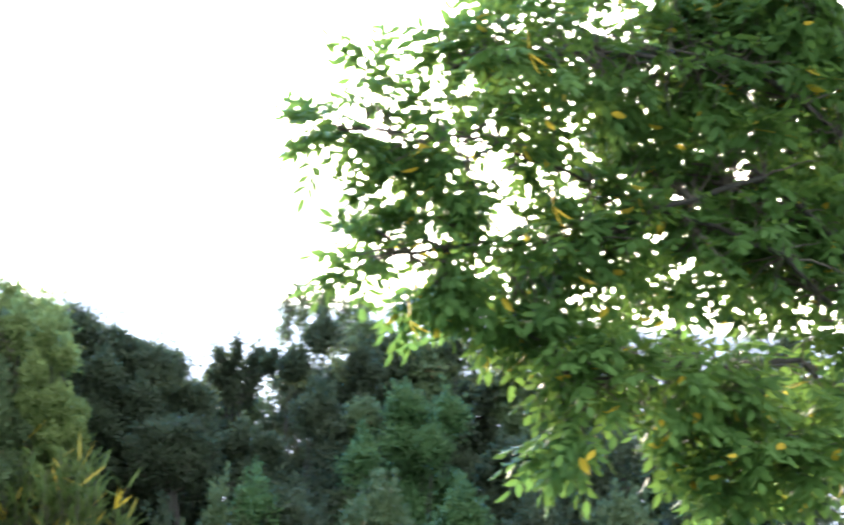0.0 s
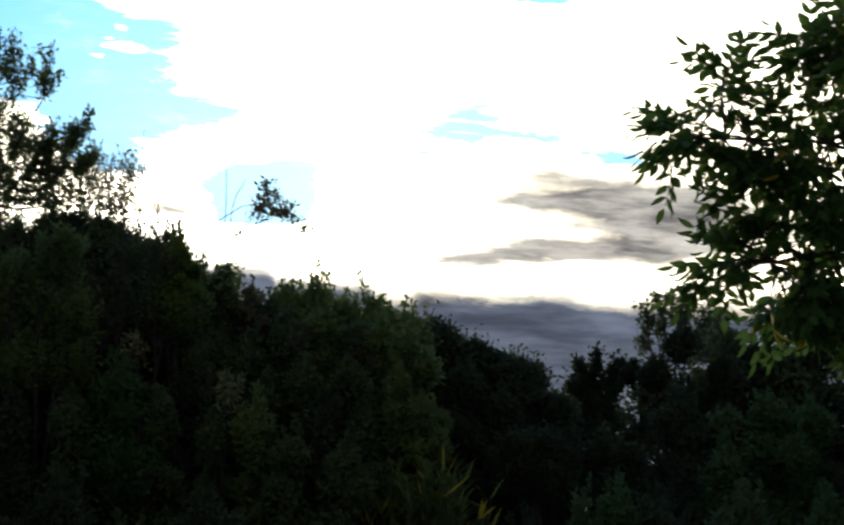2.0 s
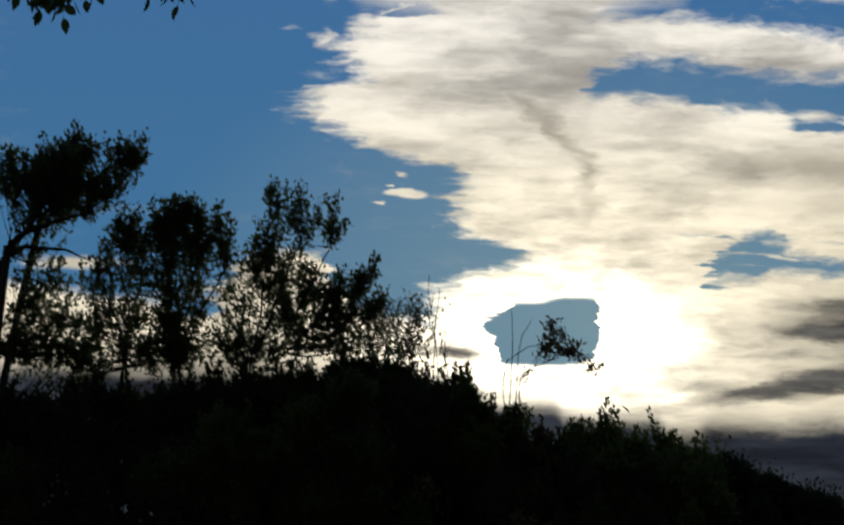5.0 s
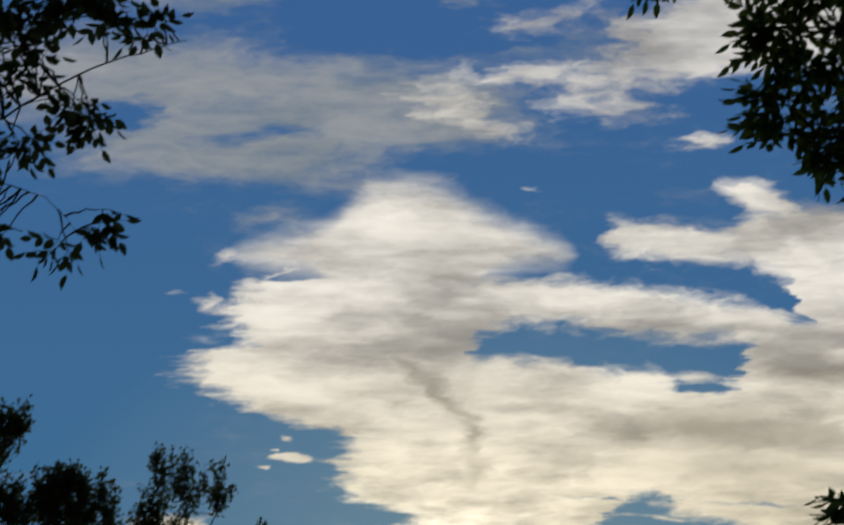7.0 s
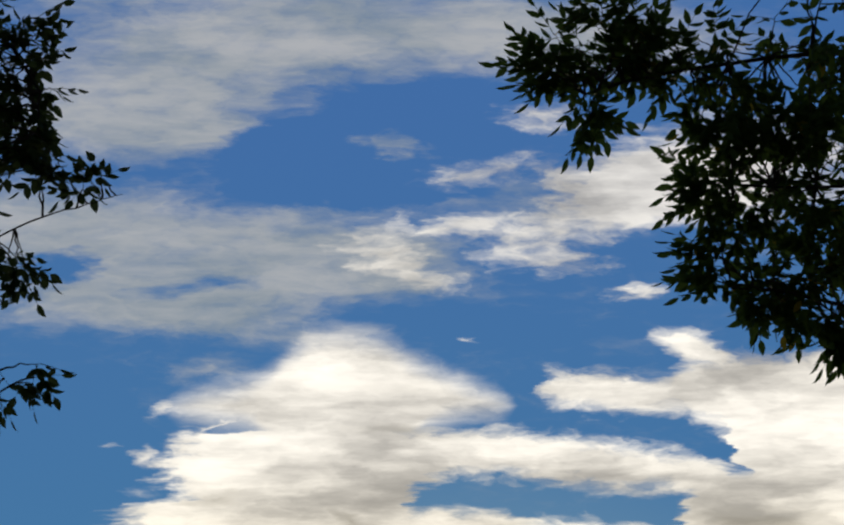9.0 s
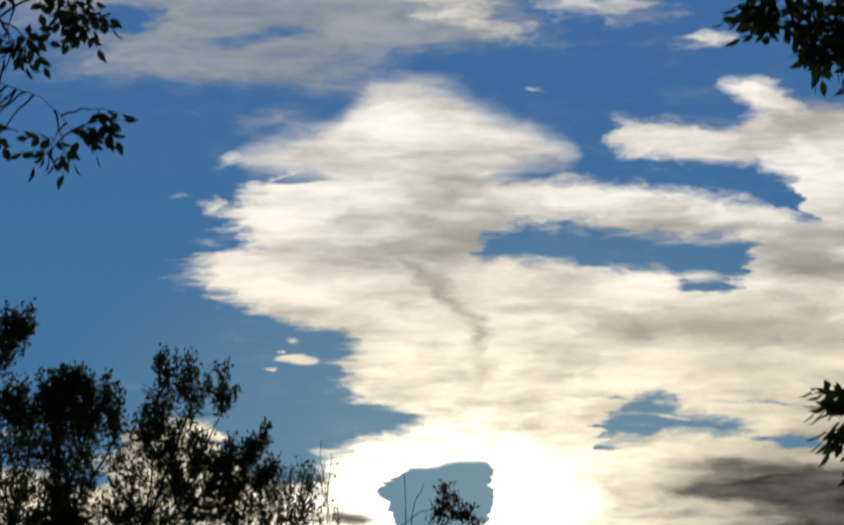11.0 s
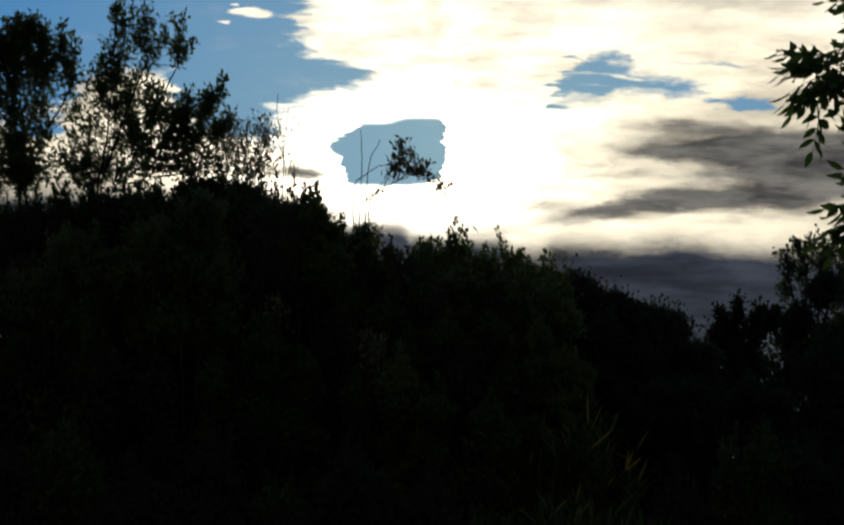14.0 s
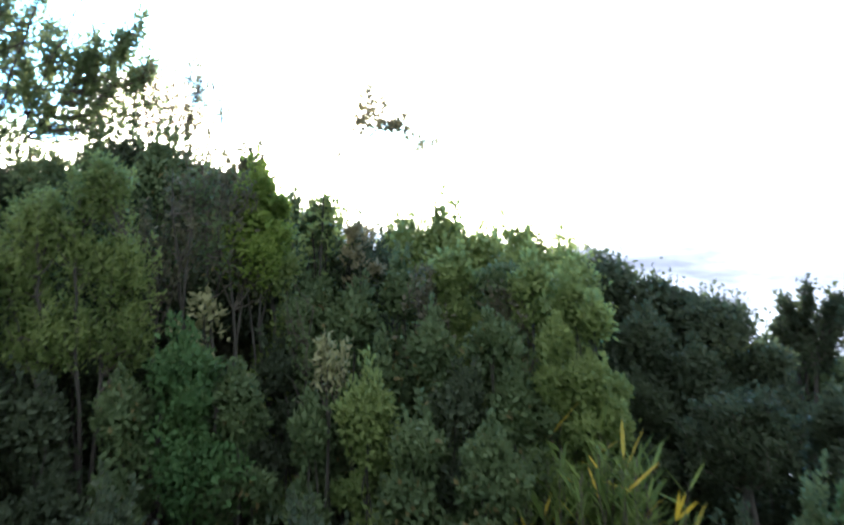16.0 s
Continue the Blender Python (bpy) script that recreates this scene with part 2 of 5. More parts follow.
def between(vector, top, low):
    """How far inside a band between two edges a point lies."""
    x, y = parts_of(vector)
    return w.math("MINIMUM", w.math("SUBTRACT", y, w.edge(x, top)), w.math("SUBTRACT", w.edge(x, low), y))


comb = w.math("MULTIPLY", w.math("SUBTRACT", w.noise(w.combine(qx, w.math("MULTIPLY", qy, 8.0)), 9.0, 4.0, 0.6), 0.5), 0.16)
combed = w.vec("ADD", bent, w.combine(comb, 0.0))
bx, by = parts_of(combed)
body = w.math("MINIMUM", w.math("MULTIPLY", w.math("SUBTRACT", bx, w.edge(by, BODY_LEFT)), 0.45), w.math("SUBTRACT", by, w.edge(bx, BODY_TOP)))
body = w.math("MAXIMUM", body, w.math("SUBTRACT", by, w.edge(bx, LEFT_TOP)))
right = w.math("MAXIMUM", between(bent, RIGHT_TOP, RIGHT_LOW), between(bent, SHELF_TOP, SHELF_LOW))
body = w.math("MAXIMUM", body, right)
lobe = w.math("MULTIPLY", between(calm, LOBE_TOP, LOBE_LOW), 0.62)
holes = w.math("MAXIMUM", between(combed, HOLE_TOP, HOLE_LOW), between(combed, LOW_HOLE_TOP, LOW_HOLE_LOW))
body = w.math("MINIMUM", body, w.math("MULTIPLY", holes, -1.0))
frayed_body = w.math("ADD", w.math("MINIMUM", body, 0.06), w.math("MULTIPLY", ragged, 0.034))
frayed_body = w.math("SUBTRACT", frayed_body, w.math("MULTIPLY", w.blobs(bent, SMALL_HOLES), 0.10))
smooth_lobe = w.math("ADD", lobe, w.math("MULTIPLY", ragged, 0.011))
mask = w.math("MAXIMUM", w.step(frayed_body, -0.012, 0.026), w.step(smooth_lobe, -0.018, 0.026))
gap_edge = w.math("ADD", between(w.vec("ADD", w.vec("ADD", calm, w.combine(w.math("MULTIPLY", comb, 0.35), 0.0)), w.vec("MULTIPLY", fray, (0.3, 0.2, 0.0))), SUN_TOP, SUN_LOW), w.math("MULTIPLY", w.math("SUBTRACT", streak, 0.5), 0.020))
mask = w.math("MULTIPLY", mask, w.math("SUBTRACT", 1.0, w.step(gap_edge, -0.007, 0.002)))
small = w.blobs(w.vec("ADD", calm, w.vec("MULTIPLY", fray, (1.1, 0.5, 0.0))), WISPS)
small = w.math("ADD", small, w.math("MULTIPLY", w.step(small, 0.0, 0.25), w.math("MULTIPLY", ragged, 0.55)))
mask = w.math("MAXIMUM", mask, w.math("MULTIPLY", w.step(small, 0.20, 1.0), 0.9))
tufts = w.blobs(loose, PUFFS)
tufts = w.math("ADD", tufts, w.math("MULTIPLY", w.step(tufts, 0.0, 0.30), w.math("MULTIPLY", ragged, 0.95)))
mask = w.math("MAXIMUM", mask, w.math("MULTIPLY", w.step(tufts, 0.05, 1.15), 0.90))
thin = w.math("SUBTRACT", w.math("MINIMUM", w.blobs(loose, CLOUDS_HIGH), 1.1), w.blobs(loose, GAPS))
thin = w.math("ADD", thin, w.math("MULTIPLY", w.math("SUBTRACT", bands, 0.5), 0.4))
veil_high = w.math("MULTIPLY", w.step(w.math("ADD", thin, w.math("MULTIPLY", ragged, 0.60)), -0.05, 1.30), 0.86)
shade = w.math("ADD", w.blobs(bent, SHADES), w.math("MULTIPLY", w.blobs(bent, SHADES_RIGHT), 1.2))
frayed = w.math("MULTIPLY", w.step(shade, 0.0, 0.30), w.math("ADD", w.math("MULTIPLY", ragged, 0.6), w.math("MULTIPLY", w.math("SUBTRACT", bands, 0.5), 2.4)))
shade = w.math("MULTIPLY", w.step(w.math("ADD", shade, frayed), -0.10, 1.75), w.step(qy, 0.40, 0.46))
bank = w.math("SUBTRACT", w.math("SUBTRACT", qy, w.math("MULTIPLY", parts_of(swell)[1], -0.5)), w.edge(qx, BANK_EDGE))
bank = w.step(w.math("ADD", bank, w.math("MULTIPLY", ragged, 0.024)), -0.020, 0.048)
near_sun = w.math("POWER", w.blob(bent, 0.80, 1.13, 0.74, 0.44, 0), 2.0)
core = w.math("POWER", w.blob(bent, 0.80, 1.14, 0.33, 0.20, 0), 1.2)
bulk = w.math("ADD", w.math("ADD", w.math("MULTIPLY", broad, 0.64), w.math("MULTIPLY", streak, 0.34)), w.math("ADD", w.math("MULTIPLY", bands, 0.26), w.math("MULTIPLY", puff, 0.12)))
lit = w.mix(w.step(bulk, 0.44, 0.88), (0.33, 0.314, 0.290), (0.98, 0.928, 0.832))
lit = w.mix(w.step(qy, 0.0, 0.45), w.mix(1.0, lit, (0.78, 0.79, 0.82), "MULTIPLY"), lit)
lit = w.mix(w.step(qy, 0.50, 1.0), lit, w.mix(1.0, lit, (1.02, 0.96, 0.80), "MULTIPLY"))
dark_tone = w.step(w.math("ADD", w.math("MULTIPLY", bands, 0.50), w.math("MULTIPLY", streak, 0.50)), 0.36, 0.66)
grey = w.mix(dark_tone, (0.034, 0.033, 0.033), (0.150, 0.143, 0.128))
low_bank = w.mix(w.step(w.math("ADD", w.math("MULTIPLY", bands, 0.36), w.math("MULTIPLY", broad, 0.64)), 0.36, 0.66), (0.0120, 0.0140, 0.0200), (0.0360, 0.0425, 0.0570))
pale = w.math("MULTIPLY", w.step(qy, 1.36, 1.46), w.step(broad, 0.35, 0.65))
low_bank = w.mix(w.math("MULTIPLY", pale, 0.5), low_bank, (0.060, 0.066, 0.077))
high_grey = w.mix(w.step(qy, 0.95, 1.05), w.mix(1.0, lit, (0.56, 0.555, 0.54), "MULTIPLY"), grey)
cloud = w.mix(shade, lit, high_grey)
glow = w.math("ADD", w.math("MULTIPLY", near_sun, 0.8), w.math("MULTIPLY", core, 1.7))
ripple = w.step(w.math("ADD", w.math("MULTIPLY", puff, 0.5), w.math("MULTIPLY", bands, 0.5)), 0.36, 0.64)
glow = w.math("MULTIPLY", glow, w.math("ADD", 0.55, w.math("MULTIPLY", ripple, 0.8)))
glow = w.math("MULTIPLY", glow, w.math("SUBTRACT", 1.0, w.math("MULTIPLY", shade, 0.97)))
cloud = w.mix(1.0, cloud, w.mix(1.0, (1.0, 0.92, 0.74), w.combine(glow, glow, glow), "MULTIPLY"), "ADD")
cloud = w.mix(bank, cloud, low_bank)
clear = w.mix(w.step(qy, -0.3, 1.2), (0.044, 0.124, 0.315), (0.051, 0.160, 0.304))
clear = w.mix(w.math("MULTIPLY", w.blob(flat, 0.95, 1.10, 0.95, 0.60, 0), 0.95, clamp=True), clear, (0.182, 0.285, 0.326))
seen = w.mix(veil_high, clear, w.mix(w.step(bulk, 0.44, 0.90), (0.20, 0.240, 0.265), (0.40, 0.40, 0.395)))
seen = w.mix(w.math("MAXIMUM", mask, bank), seen, cloud)
sky = w.node("ShaderNodeTexSky")
sky.sky_type, sky.sun_disc = "NISHITA", False
sky.sun_elevation, sky.sun_rotation = radians(SUN_EL), radians(SUN_AZ)
dim = w.mix(1.0, sky.outputs[0], (0.021, 0.021, 0.021), "MULTIPLY")
veil = w.step(w.noise(ray, 2.5, 6.0, 0.6), 0.45, 0.75)
height = w.step(w.vec("DOT_PRODUCT", ray, (0.0, 0.0, 1.0)), 0.0, 0.95)
overcast = w.mix(height, (0.0115, 0.0112, 0.0112), (0.089, 0.088, 0.086))
around = w.mix(w.math("ADD", w.math("MULTIPLY", veil, 0.4), 0.5), dim, overcast)
back = w.node("ShaderNodeBackground")
w.plug(back.inputs["Color"], w.mix(w.step(ahead, 0.55, 0.85), around, seen))
back.inputs["Strength"].default_value = 1.0
w.plug(w.node("ShaderNodeOutputWorld").inputs["Surface"], back.outputs[0])

sun = new("sun", bpy.data.lights.new("sun", "SUN"))
sun.data.energy, sun.data.angle, sun.data.color = 0.4, radians(10), (1.0, 0.86, 0.66)
sun.matrix_world = look((0, 60, 60 * math.tan(radians(SUN_EL))), (0, 0, 0))


# ---- materials ----
def leaf_material(name, dark, light, dry=None, dry_share=0.0, through_share=0.42, rough=0.62, glow_through=(0.11, 0.14, 0.06), speckle=0.14):
    """Thin leaves that let some light through; each leaf has its own tone."""
    m = bpy.data.materials.new(name)
    m.use_nodes = True
    n = Net(m.node_tree)
    m.node_tree.nodes.clear()
    each = n.node("ShaderNodeNewGeometry").outputs["Random Per Island"]
    place = n.node("ShaderNodeTexCoord").outputs["Object"]
    patch = n.noise(place, 1.7, 3.0)
    colour = n.mix(n.math("ADD", n.math("MULTIPLY", each, speckle), n.math("MULTIPLY", n.step(patch, 0.36, 0.64), 1.0 - speckle)), dark, light)
    vein = n.noise(place, 60.0, 3.0)
    colour = n.mix(n.math("MULTIPLY", vein, 0.25), colour, dark)
    if dry:
        colour = n.mix(n.math("GREATER_THAN", each, 1.0 - dry_share), colour, dry)
    bump = n.node("ShaderNodeBump")
    n.plug(bump.inputs["Height"], vein)
    bump.inputs["Strength"].default_value = 0.25
    bump.inputs["Distance"].default_value = 0.002
    p = n.node("ShaderNodeBsdfPrincipled")
    n.plug(p.inputs["Base Color"], colour)
    p.inputs["Roughness"].default_value = rough
    p.inputs["Specular IOR Level"].default_value = 0.08
    n.plug(p.inputs["Normal"], bump.outputs[0])
    tr = n.node("ShaderNodeBsdfTranslucent")
    n.plug(tr.inputs["Color"], n.mix(0.5, colour, glow_through))
    s = n.node("ShaderNodeMixShader")
    s.inputs[0].default_value = through_share
    n.plug(s.inputs[1], p.outputs[0])
    n.plug(s.inputs[2], tr.outputs[0])
    n.plug(n.node("ShaderNodeOutputMaterial").inputs["Surface"], s.outputs[0])
    return m


def rough_material(name, dark, light, scale, fine, relief):
    """Bark, soil and the like: two scales of tone and a bump."""
    m = bpy.data.materials.new(name)
    m.use_nodes = True
    n = Net(m.node_tree)
    p = m.node_tree.nodes["Principled BSDF"]
    place = n.node("ShaderNodeTexCoord").outputs["Object"]
    big, small = n.noise(place, scale, 5.0), n.noise(place, fine, 6.0)
    n.plug(p.inputs["Base Color"], n.mix(n.math("MULTIPLY", big, n.math("ADD", small, 0.4)), dark, light))
    p.inputs["Roughness"].default_value = 0.9
    bump = n.node("ShaderNodeBump")
    n.plug(bump.inputs["Height"], small)
    bump.inputs["Distance"].default_value = relief
    n.plug(p.inputs["Normal"], bump.outputs[0])
    return m


ASH = leaf_material("ash_leaf", (0.034, 0.074, 0.023), (0.075, 0.143, 0.038), (0.40, 0.28, 0.03), 0.016, 0.42, glow_through=(0.115, 0.185, 0.03), speckle=0.28)
ASH_YELLOW = leaf_material("turning_leaf", (0.42, 0.28, 0.02), (0.60, 0.42, 0.04), through_share=0.4)
HANGING = leaf_material("hanging_leaf", (0.03, 0.06, 0.02), (0.06, 0.11, 0.03), through_share=0.3)
POPLAR = leaf_material("poplar_leaf", (0.060, 0.088, 0.044), (0.120, 0.160, 0.074), through_share=0.66, glow_through=(0.20, 0.25, 0.12))
THICKET = leaf_material("thicket_leaf", (0.041, 0.064, 0.034), (0.088, 0.124, 0.060), (0.12, 0.10, 0.05), 0.02)
WILLOW = leaf_material("willow_leaf", (0.074, 0.106, 0.042), (0.156, 0.204, 0.074), through_share=0.48, glow_through=(0.18, 0.23, 0.07))
BRIGHT = leaf_material("bright_leaf", (0.066, 0.104, 0.026), (0.120, 0.170, 0.042), through_share=0.5, glow_through=(0.17, 0.24, 0.05))
# dark foliage; in gaps between the bushes this colour stands in for shade
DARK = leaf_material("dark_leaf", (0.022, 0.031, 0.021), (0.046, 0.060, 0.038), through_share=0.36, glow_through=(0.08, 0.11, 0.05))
BLUISH = leaf_material("bluish_leaf", (0.027, 0.062, 0.025), (0.058, 0.114, 0.044))
REED = leaf_material("reed_leaf", (0.058, 0.100, 0.028), (0.124, 0.172, 0.050), (0.45, 0.33, 0.05), 0.05, speckle=0.28)
FAWN = leaf_material("faded_sunlit_leaf", (0.085, 0.080, 0.050), (0.16, 0.145, 0.085), through_share=0.5, glow_through=(0.20, 0.19, 0.11))
RUSSET = leaf_material("russet_leaf", (0.052, 0.052, 0.038), (0.092, 0.086, 0.060), through_share=0.35)
PALE = leaf_material("pale_leaf", (0.15, 0.155, 0.085), (0.26, 0.26, 0.145), through_share=0.4)
BARK = rough_material("bark", (0.012, 0.011, 0.009), (0.036, 0.031, 0.026), 6.0, 45.0, 0.006)
TWIG = rough_material("twig_bark", (0.03, 0.025, 0.02), (0.09, 0.075, 0.06), 8.0, 70.0, 0.002)
SOIL = rough_material("meadow", (0.022, 0.032, 0.012), (0.075, 0.085, 0.035), 0.35, 9.0, 0.03)


# ---- building helpers ----
def at(u, v, d):
    """A place d metres ahead, u to the right and v up for each metre ahead of the eye."""
    return np.array((u * d, d, 1.6 + v * d))


def smooth(x):
    x = min(max(x, 0.0), 1.0)
    return x * x * (3 - 2 * x)


def ground_height(x, y):
    """Level meadow that rises to a low overgrown bank ahead; an unseen rise is added behind its crest."""
    bank = 1.5 * smooth((y - 18.5) / 6.0) * (0.35 + 0.65 * smooth((5.5 - x) / 4.0))
    # added out of view to block bright sky between the stems
    bank += 2.4 * smooth((y - 30.0) / 9.0)
    return bank * (1 - 0.5 * smooth((y - 45) / 60.0)) + 0.10 * noise.noise((x * 0.35, y * 0.35, 0.0)) * smooth(y / 6.0)


def mesh_from(name, verts, faces_by_size):
    """A mesh from an array of points and arrays of faces, one array for each number of corners."""
    me = bpy.data.meshes.new(name)
    verts = np.asarray(verts, dtype=np.float32)
    me.vertices.add(len(verts))
    me.vertices.foreach_set("co", verts.ravel())
    loops = np.concatenate([f.ravel() for f in faces_by_size]).astype(np.int32)
    sizes = np.concatenate([np.full(len(f), f.shape[1]) for f in faces_by_size]).astype(np.int32)
    me.loops.add(len(loops))
    me.loops.foreach_set("vertex_index", loops)
    me.polygons.add(len(sizes))
    me.polygons.foreach_set("loop_start", np.concatenate([[0], np.cumsum(sizes)[:-1]]).astype(np.int32))
    me.polygons.foreach_set("loop_total", sizes)
    me.update(calc_edges=True)
    return me


def part(name, me, material, parent=None, label="", kind=""):
    if not me.materials:
        me.materials.append(material)
    ob = new(name, me)
    ob.parent = parent
    return tagged(ob, label=label, kind=kind)


def base(name, place, label, category, group="", kind=""):
    ob = new(name)
    ob.location = place
    ob.empty_display_size = 0.2
    return tagged(ob, label, category, group, kind)


def unit(a):
    return a / np.maximum(np.linalg.norm(a, axis=-1, keepdims=True), 1e-9)


def tubes(lines, sides=5):
    """Tapered round stems along lines of (points, radius at foot, radius at tip)."""
    vs, fs, count = [], [], 0
    ang = np.arange(sides) * 2 * np.pi / sides
    for pts, r0, r1 in lines:
        pts = np.asarray(pts, float)
        k = len(pts)
        tan = unit(np.gradient(pts, axis=0))
        ref = np.where(np.abs(tan[:, 2:3]) > 0.9, (1.0, 0.0, 0.0), (0.0, 0.0, 1.0))
        a = unit(np.cross(tan, ref))
        b = np.cross(tan, a)
        r = np.linspace(r0, r1, k)[:, None, None]
        ring = pts[:, None, :] + r * (np.cos(ang)[None, :, None] * a[:, None, :] + np.sin(ang)[None, :, None] * b[:, None, :])
        vs.append(ring.reshape(-1, 3))
        i, j = np.meshgrid(np.arange(k - 1), np.arange(sides), indexing="ij")
        jn = (j + 1) % sides
        fs.append(np.stack([i * sides + j, i * sides + jn, (i + 1) * sides + jn, (i + 1) * sides + j], -1).reshape(-1, 4) + count)
        count += k * sides
    return np.concatenate(vs), [np.concatenate(fs)]


def curve(a, b, rng, sag=0.0, wiggle=0.03, k=7):
    """A slightly wandering line from a to b, bent up or down in its middle by sag of its length."""
    t = np.linspace(0, 1, k)[:, None]
    length = np.linalg.norm(b - a)
    pts = a + (b - a) * t
    pts[:, 2] += (4 * t * (1 - t))[:, 0] * sag * length
    pts[1:-1] += rng.normal(0, wiggle * length, (k - 2, 3))
    return pts


def small_leaves(place, along, rng, length, width, face=None):
    """Folded diamond leaves: one for each place, lying along a direction, their faces turned outwards where that is given."""
    n = len(place)
    along = unit(along)
    turn = unit(rng.normal(0, 1, (n, 3)))
    side = unit(np.cross(along, turn if face is None else face + 0.18 * turn))
    up = np.cross(side, along)
    ln = length * rng.uniform(0.65, 1.3, (n, 1))
    wd = width * rng.uniform(0.7, 1.25, (n, 1))
    mid = place + along * ln * 0.45
    v = np.stack([place, mid + side * wd * 0.5 + up * wd * 0.18, place + along * ln - up * wd * 0.1, mid - side * wd * 0.5 + up * wd * 0.18], 1)
    i = np.arange(n)[:, None] * 4
    return v.reshape(-1, 3), [np.concatenate([i + (0, 1, 2), i + (0, 2, 3)], 0)]


def leaflets(place, along, side, length, width):
    """Pointed leaflets with a keel, eight corners each."""
    n = len(place)
    along = unit(along)
    up = unit(np.cross(side, along))
    side = np.cross(along, up)
    rows = ((0.0, 0.0, 0.0), (0.25, 0.42, 0.10), (0.55, 0.46, 0.12), (0.80, 0.24, 0.06))
    v = [place]
    for f, s, h in rows[1:]:
        c = place + along * length * f
        v += [c + side * width * s + up * width * h, c - up * width * 0.02, c - side * width * s + up * width * h]
    v.append(place + along * length - up * width * 0.15)
    v = np.stack(v, 1)
    i = np.arange(n)[:, None] * 11
    tri = np.concatenate([i + q for q in ((0, 2, 1), (0, 3, 2), (7, 8, 10), (8, 9, 10))], 0)
    quad = np.concatenate([i + q for q in ((1, 2, 5, 4), (2, 3, 6, 5), (4, 5, 8, 7), (5, 6, 9, 8))], 0)
    return v.reshape(-1, 3), [tri, quad]


def joined(pieces):
    """Several (points, faces) as one."""
    vs, by, count = [], {}, 0
    for v, fs in pieces:
        vs.append(v)
        for f in fs:
            by.setdefault(f.shape[1], []).append(f + count)
        count += len(v)
    return np.concatenate(vs), [np.concatenate(f) for f in by.values()]


def compound_leaf(rng, leaf, wide, pairs):
    """A feathered leaf along +x from its stalk, hanging a little: leaflets in pairs and one at the tip."""
    stalk, length = 0.35 * leaf, leaf * (0.55 * pairs + 0.6)
    place, along = [], []
    for k in range(pairs):
        x = stalk + (length - stalk) * k / pairs
        for s in (-1, 1):
            place.append((x, 0.0, -0.10 * x * x / length))
            along.append((0.75 + 0.25 * k / pairs, s * rng.uniform(0.65, 1.0), rng.uniform(-0.55, -0.05)))
    place.append((length, 0.0, -0.10 * length))
    along.append((1.0, rng.uniform(-0.2, 0.2), rng.uniform(-0.6, -0.1)))
    place, along = np.array(place), np.array(along)
    side = unit(np.cross((0.0, 0.0, 1.0), along)) + rng.normal(0, 0.35, along.shape)
    size = leaf * rng.uniform(0.8, 1.15, (len(place), 1))
    rib = np.array([(x, 0.0, -0.10 * x * x / length) for x in np.linspace(0, length, 5)])
    return joined([leaflets(place, along, side, size, wide * size / leaf), tubes([(rib, 0.0022, 0.0010)], 3)])


def turned(points, origin, forward, rng):
    """Points given along +x, set at origin with +x along forward and z as upright as can be."""
    f = forward / np.linalg.norm(forward)
    s = np.cross((0.0, 0.0, 1.0), f)
    s = s / max(np.linalg.norm(s), 1e-6)
    up = np.cross(f, s)
    roll = rng.normal(0, 0.5)
    s, up = s * math.cos(roll) + up * math.sin(roll), up * math.cos(roll) - s * math.sin(roll)
    return origin + points @ np.array((f, s, up))


def matrix_along(origin, forward, rng):
    cols = turned(np.eye(3), np.zeros(3), forward, rng)
    m = Matrix([[cols[0][r], cols[1][r], cols[2][r], origin[r]] for r in range(3)] + [[0, 0, 0, 1]])
    return m


# ---- ground ----
def build_ground():
    ring = np.concatenate([np.arange(0.0, 60.0, 1.2), np.geomspace(60.0, 4200.0, 26)])
    turn = np.linspace(0, 2 * np.pi, 97)[:-1]
    vs = [(0.0, 0.0, ground_height(0, 0))]
    for r in ring[1:]:
        for a in turn:
            x, y = r * math.sin(a), r * math.cos(a)
            vs.append((x, y, ground_height(x, y) if r < 120 else 0.0))
    k, quads, tris = len(turn), [], []
    for j in range(k):
        tris.append((0, 1 + (j + 1) % k, 1 + j))
    for i in range(len(ring) - 2):
        for j in range(k):
            a, b = 1 + i * k + j, 1 + i * k + (j + 1) % k
            quads.append((a, b, b + k, a + k))
    ob = part("ground", mesh_from("ground", vs, [np.array(tris), np.array(quads)]), SOIL)
    tagged(ob, "rough dark green meadow rising to a low bank", "ground", kind="structure")


build_ground()


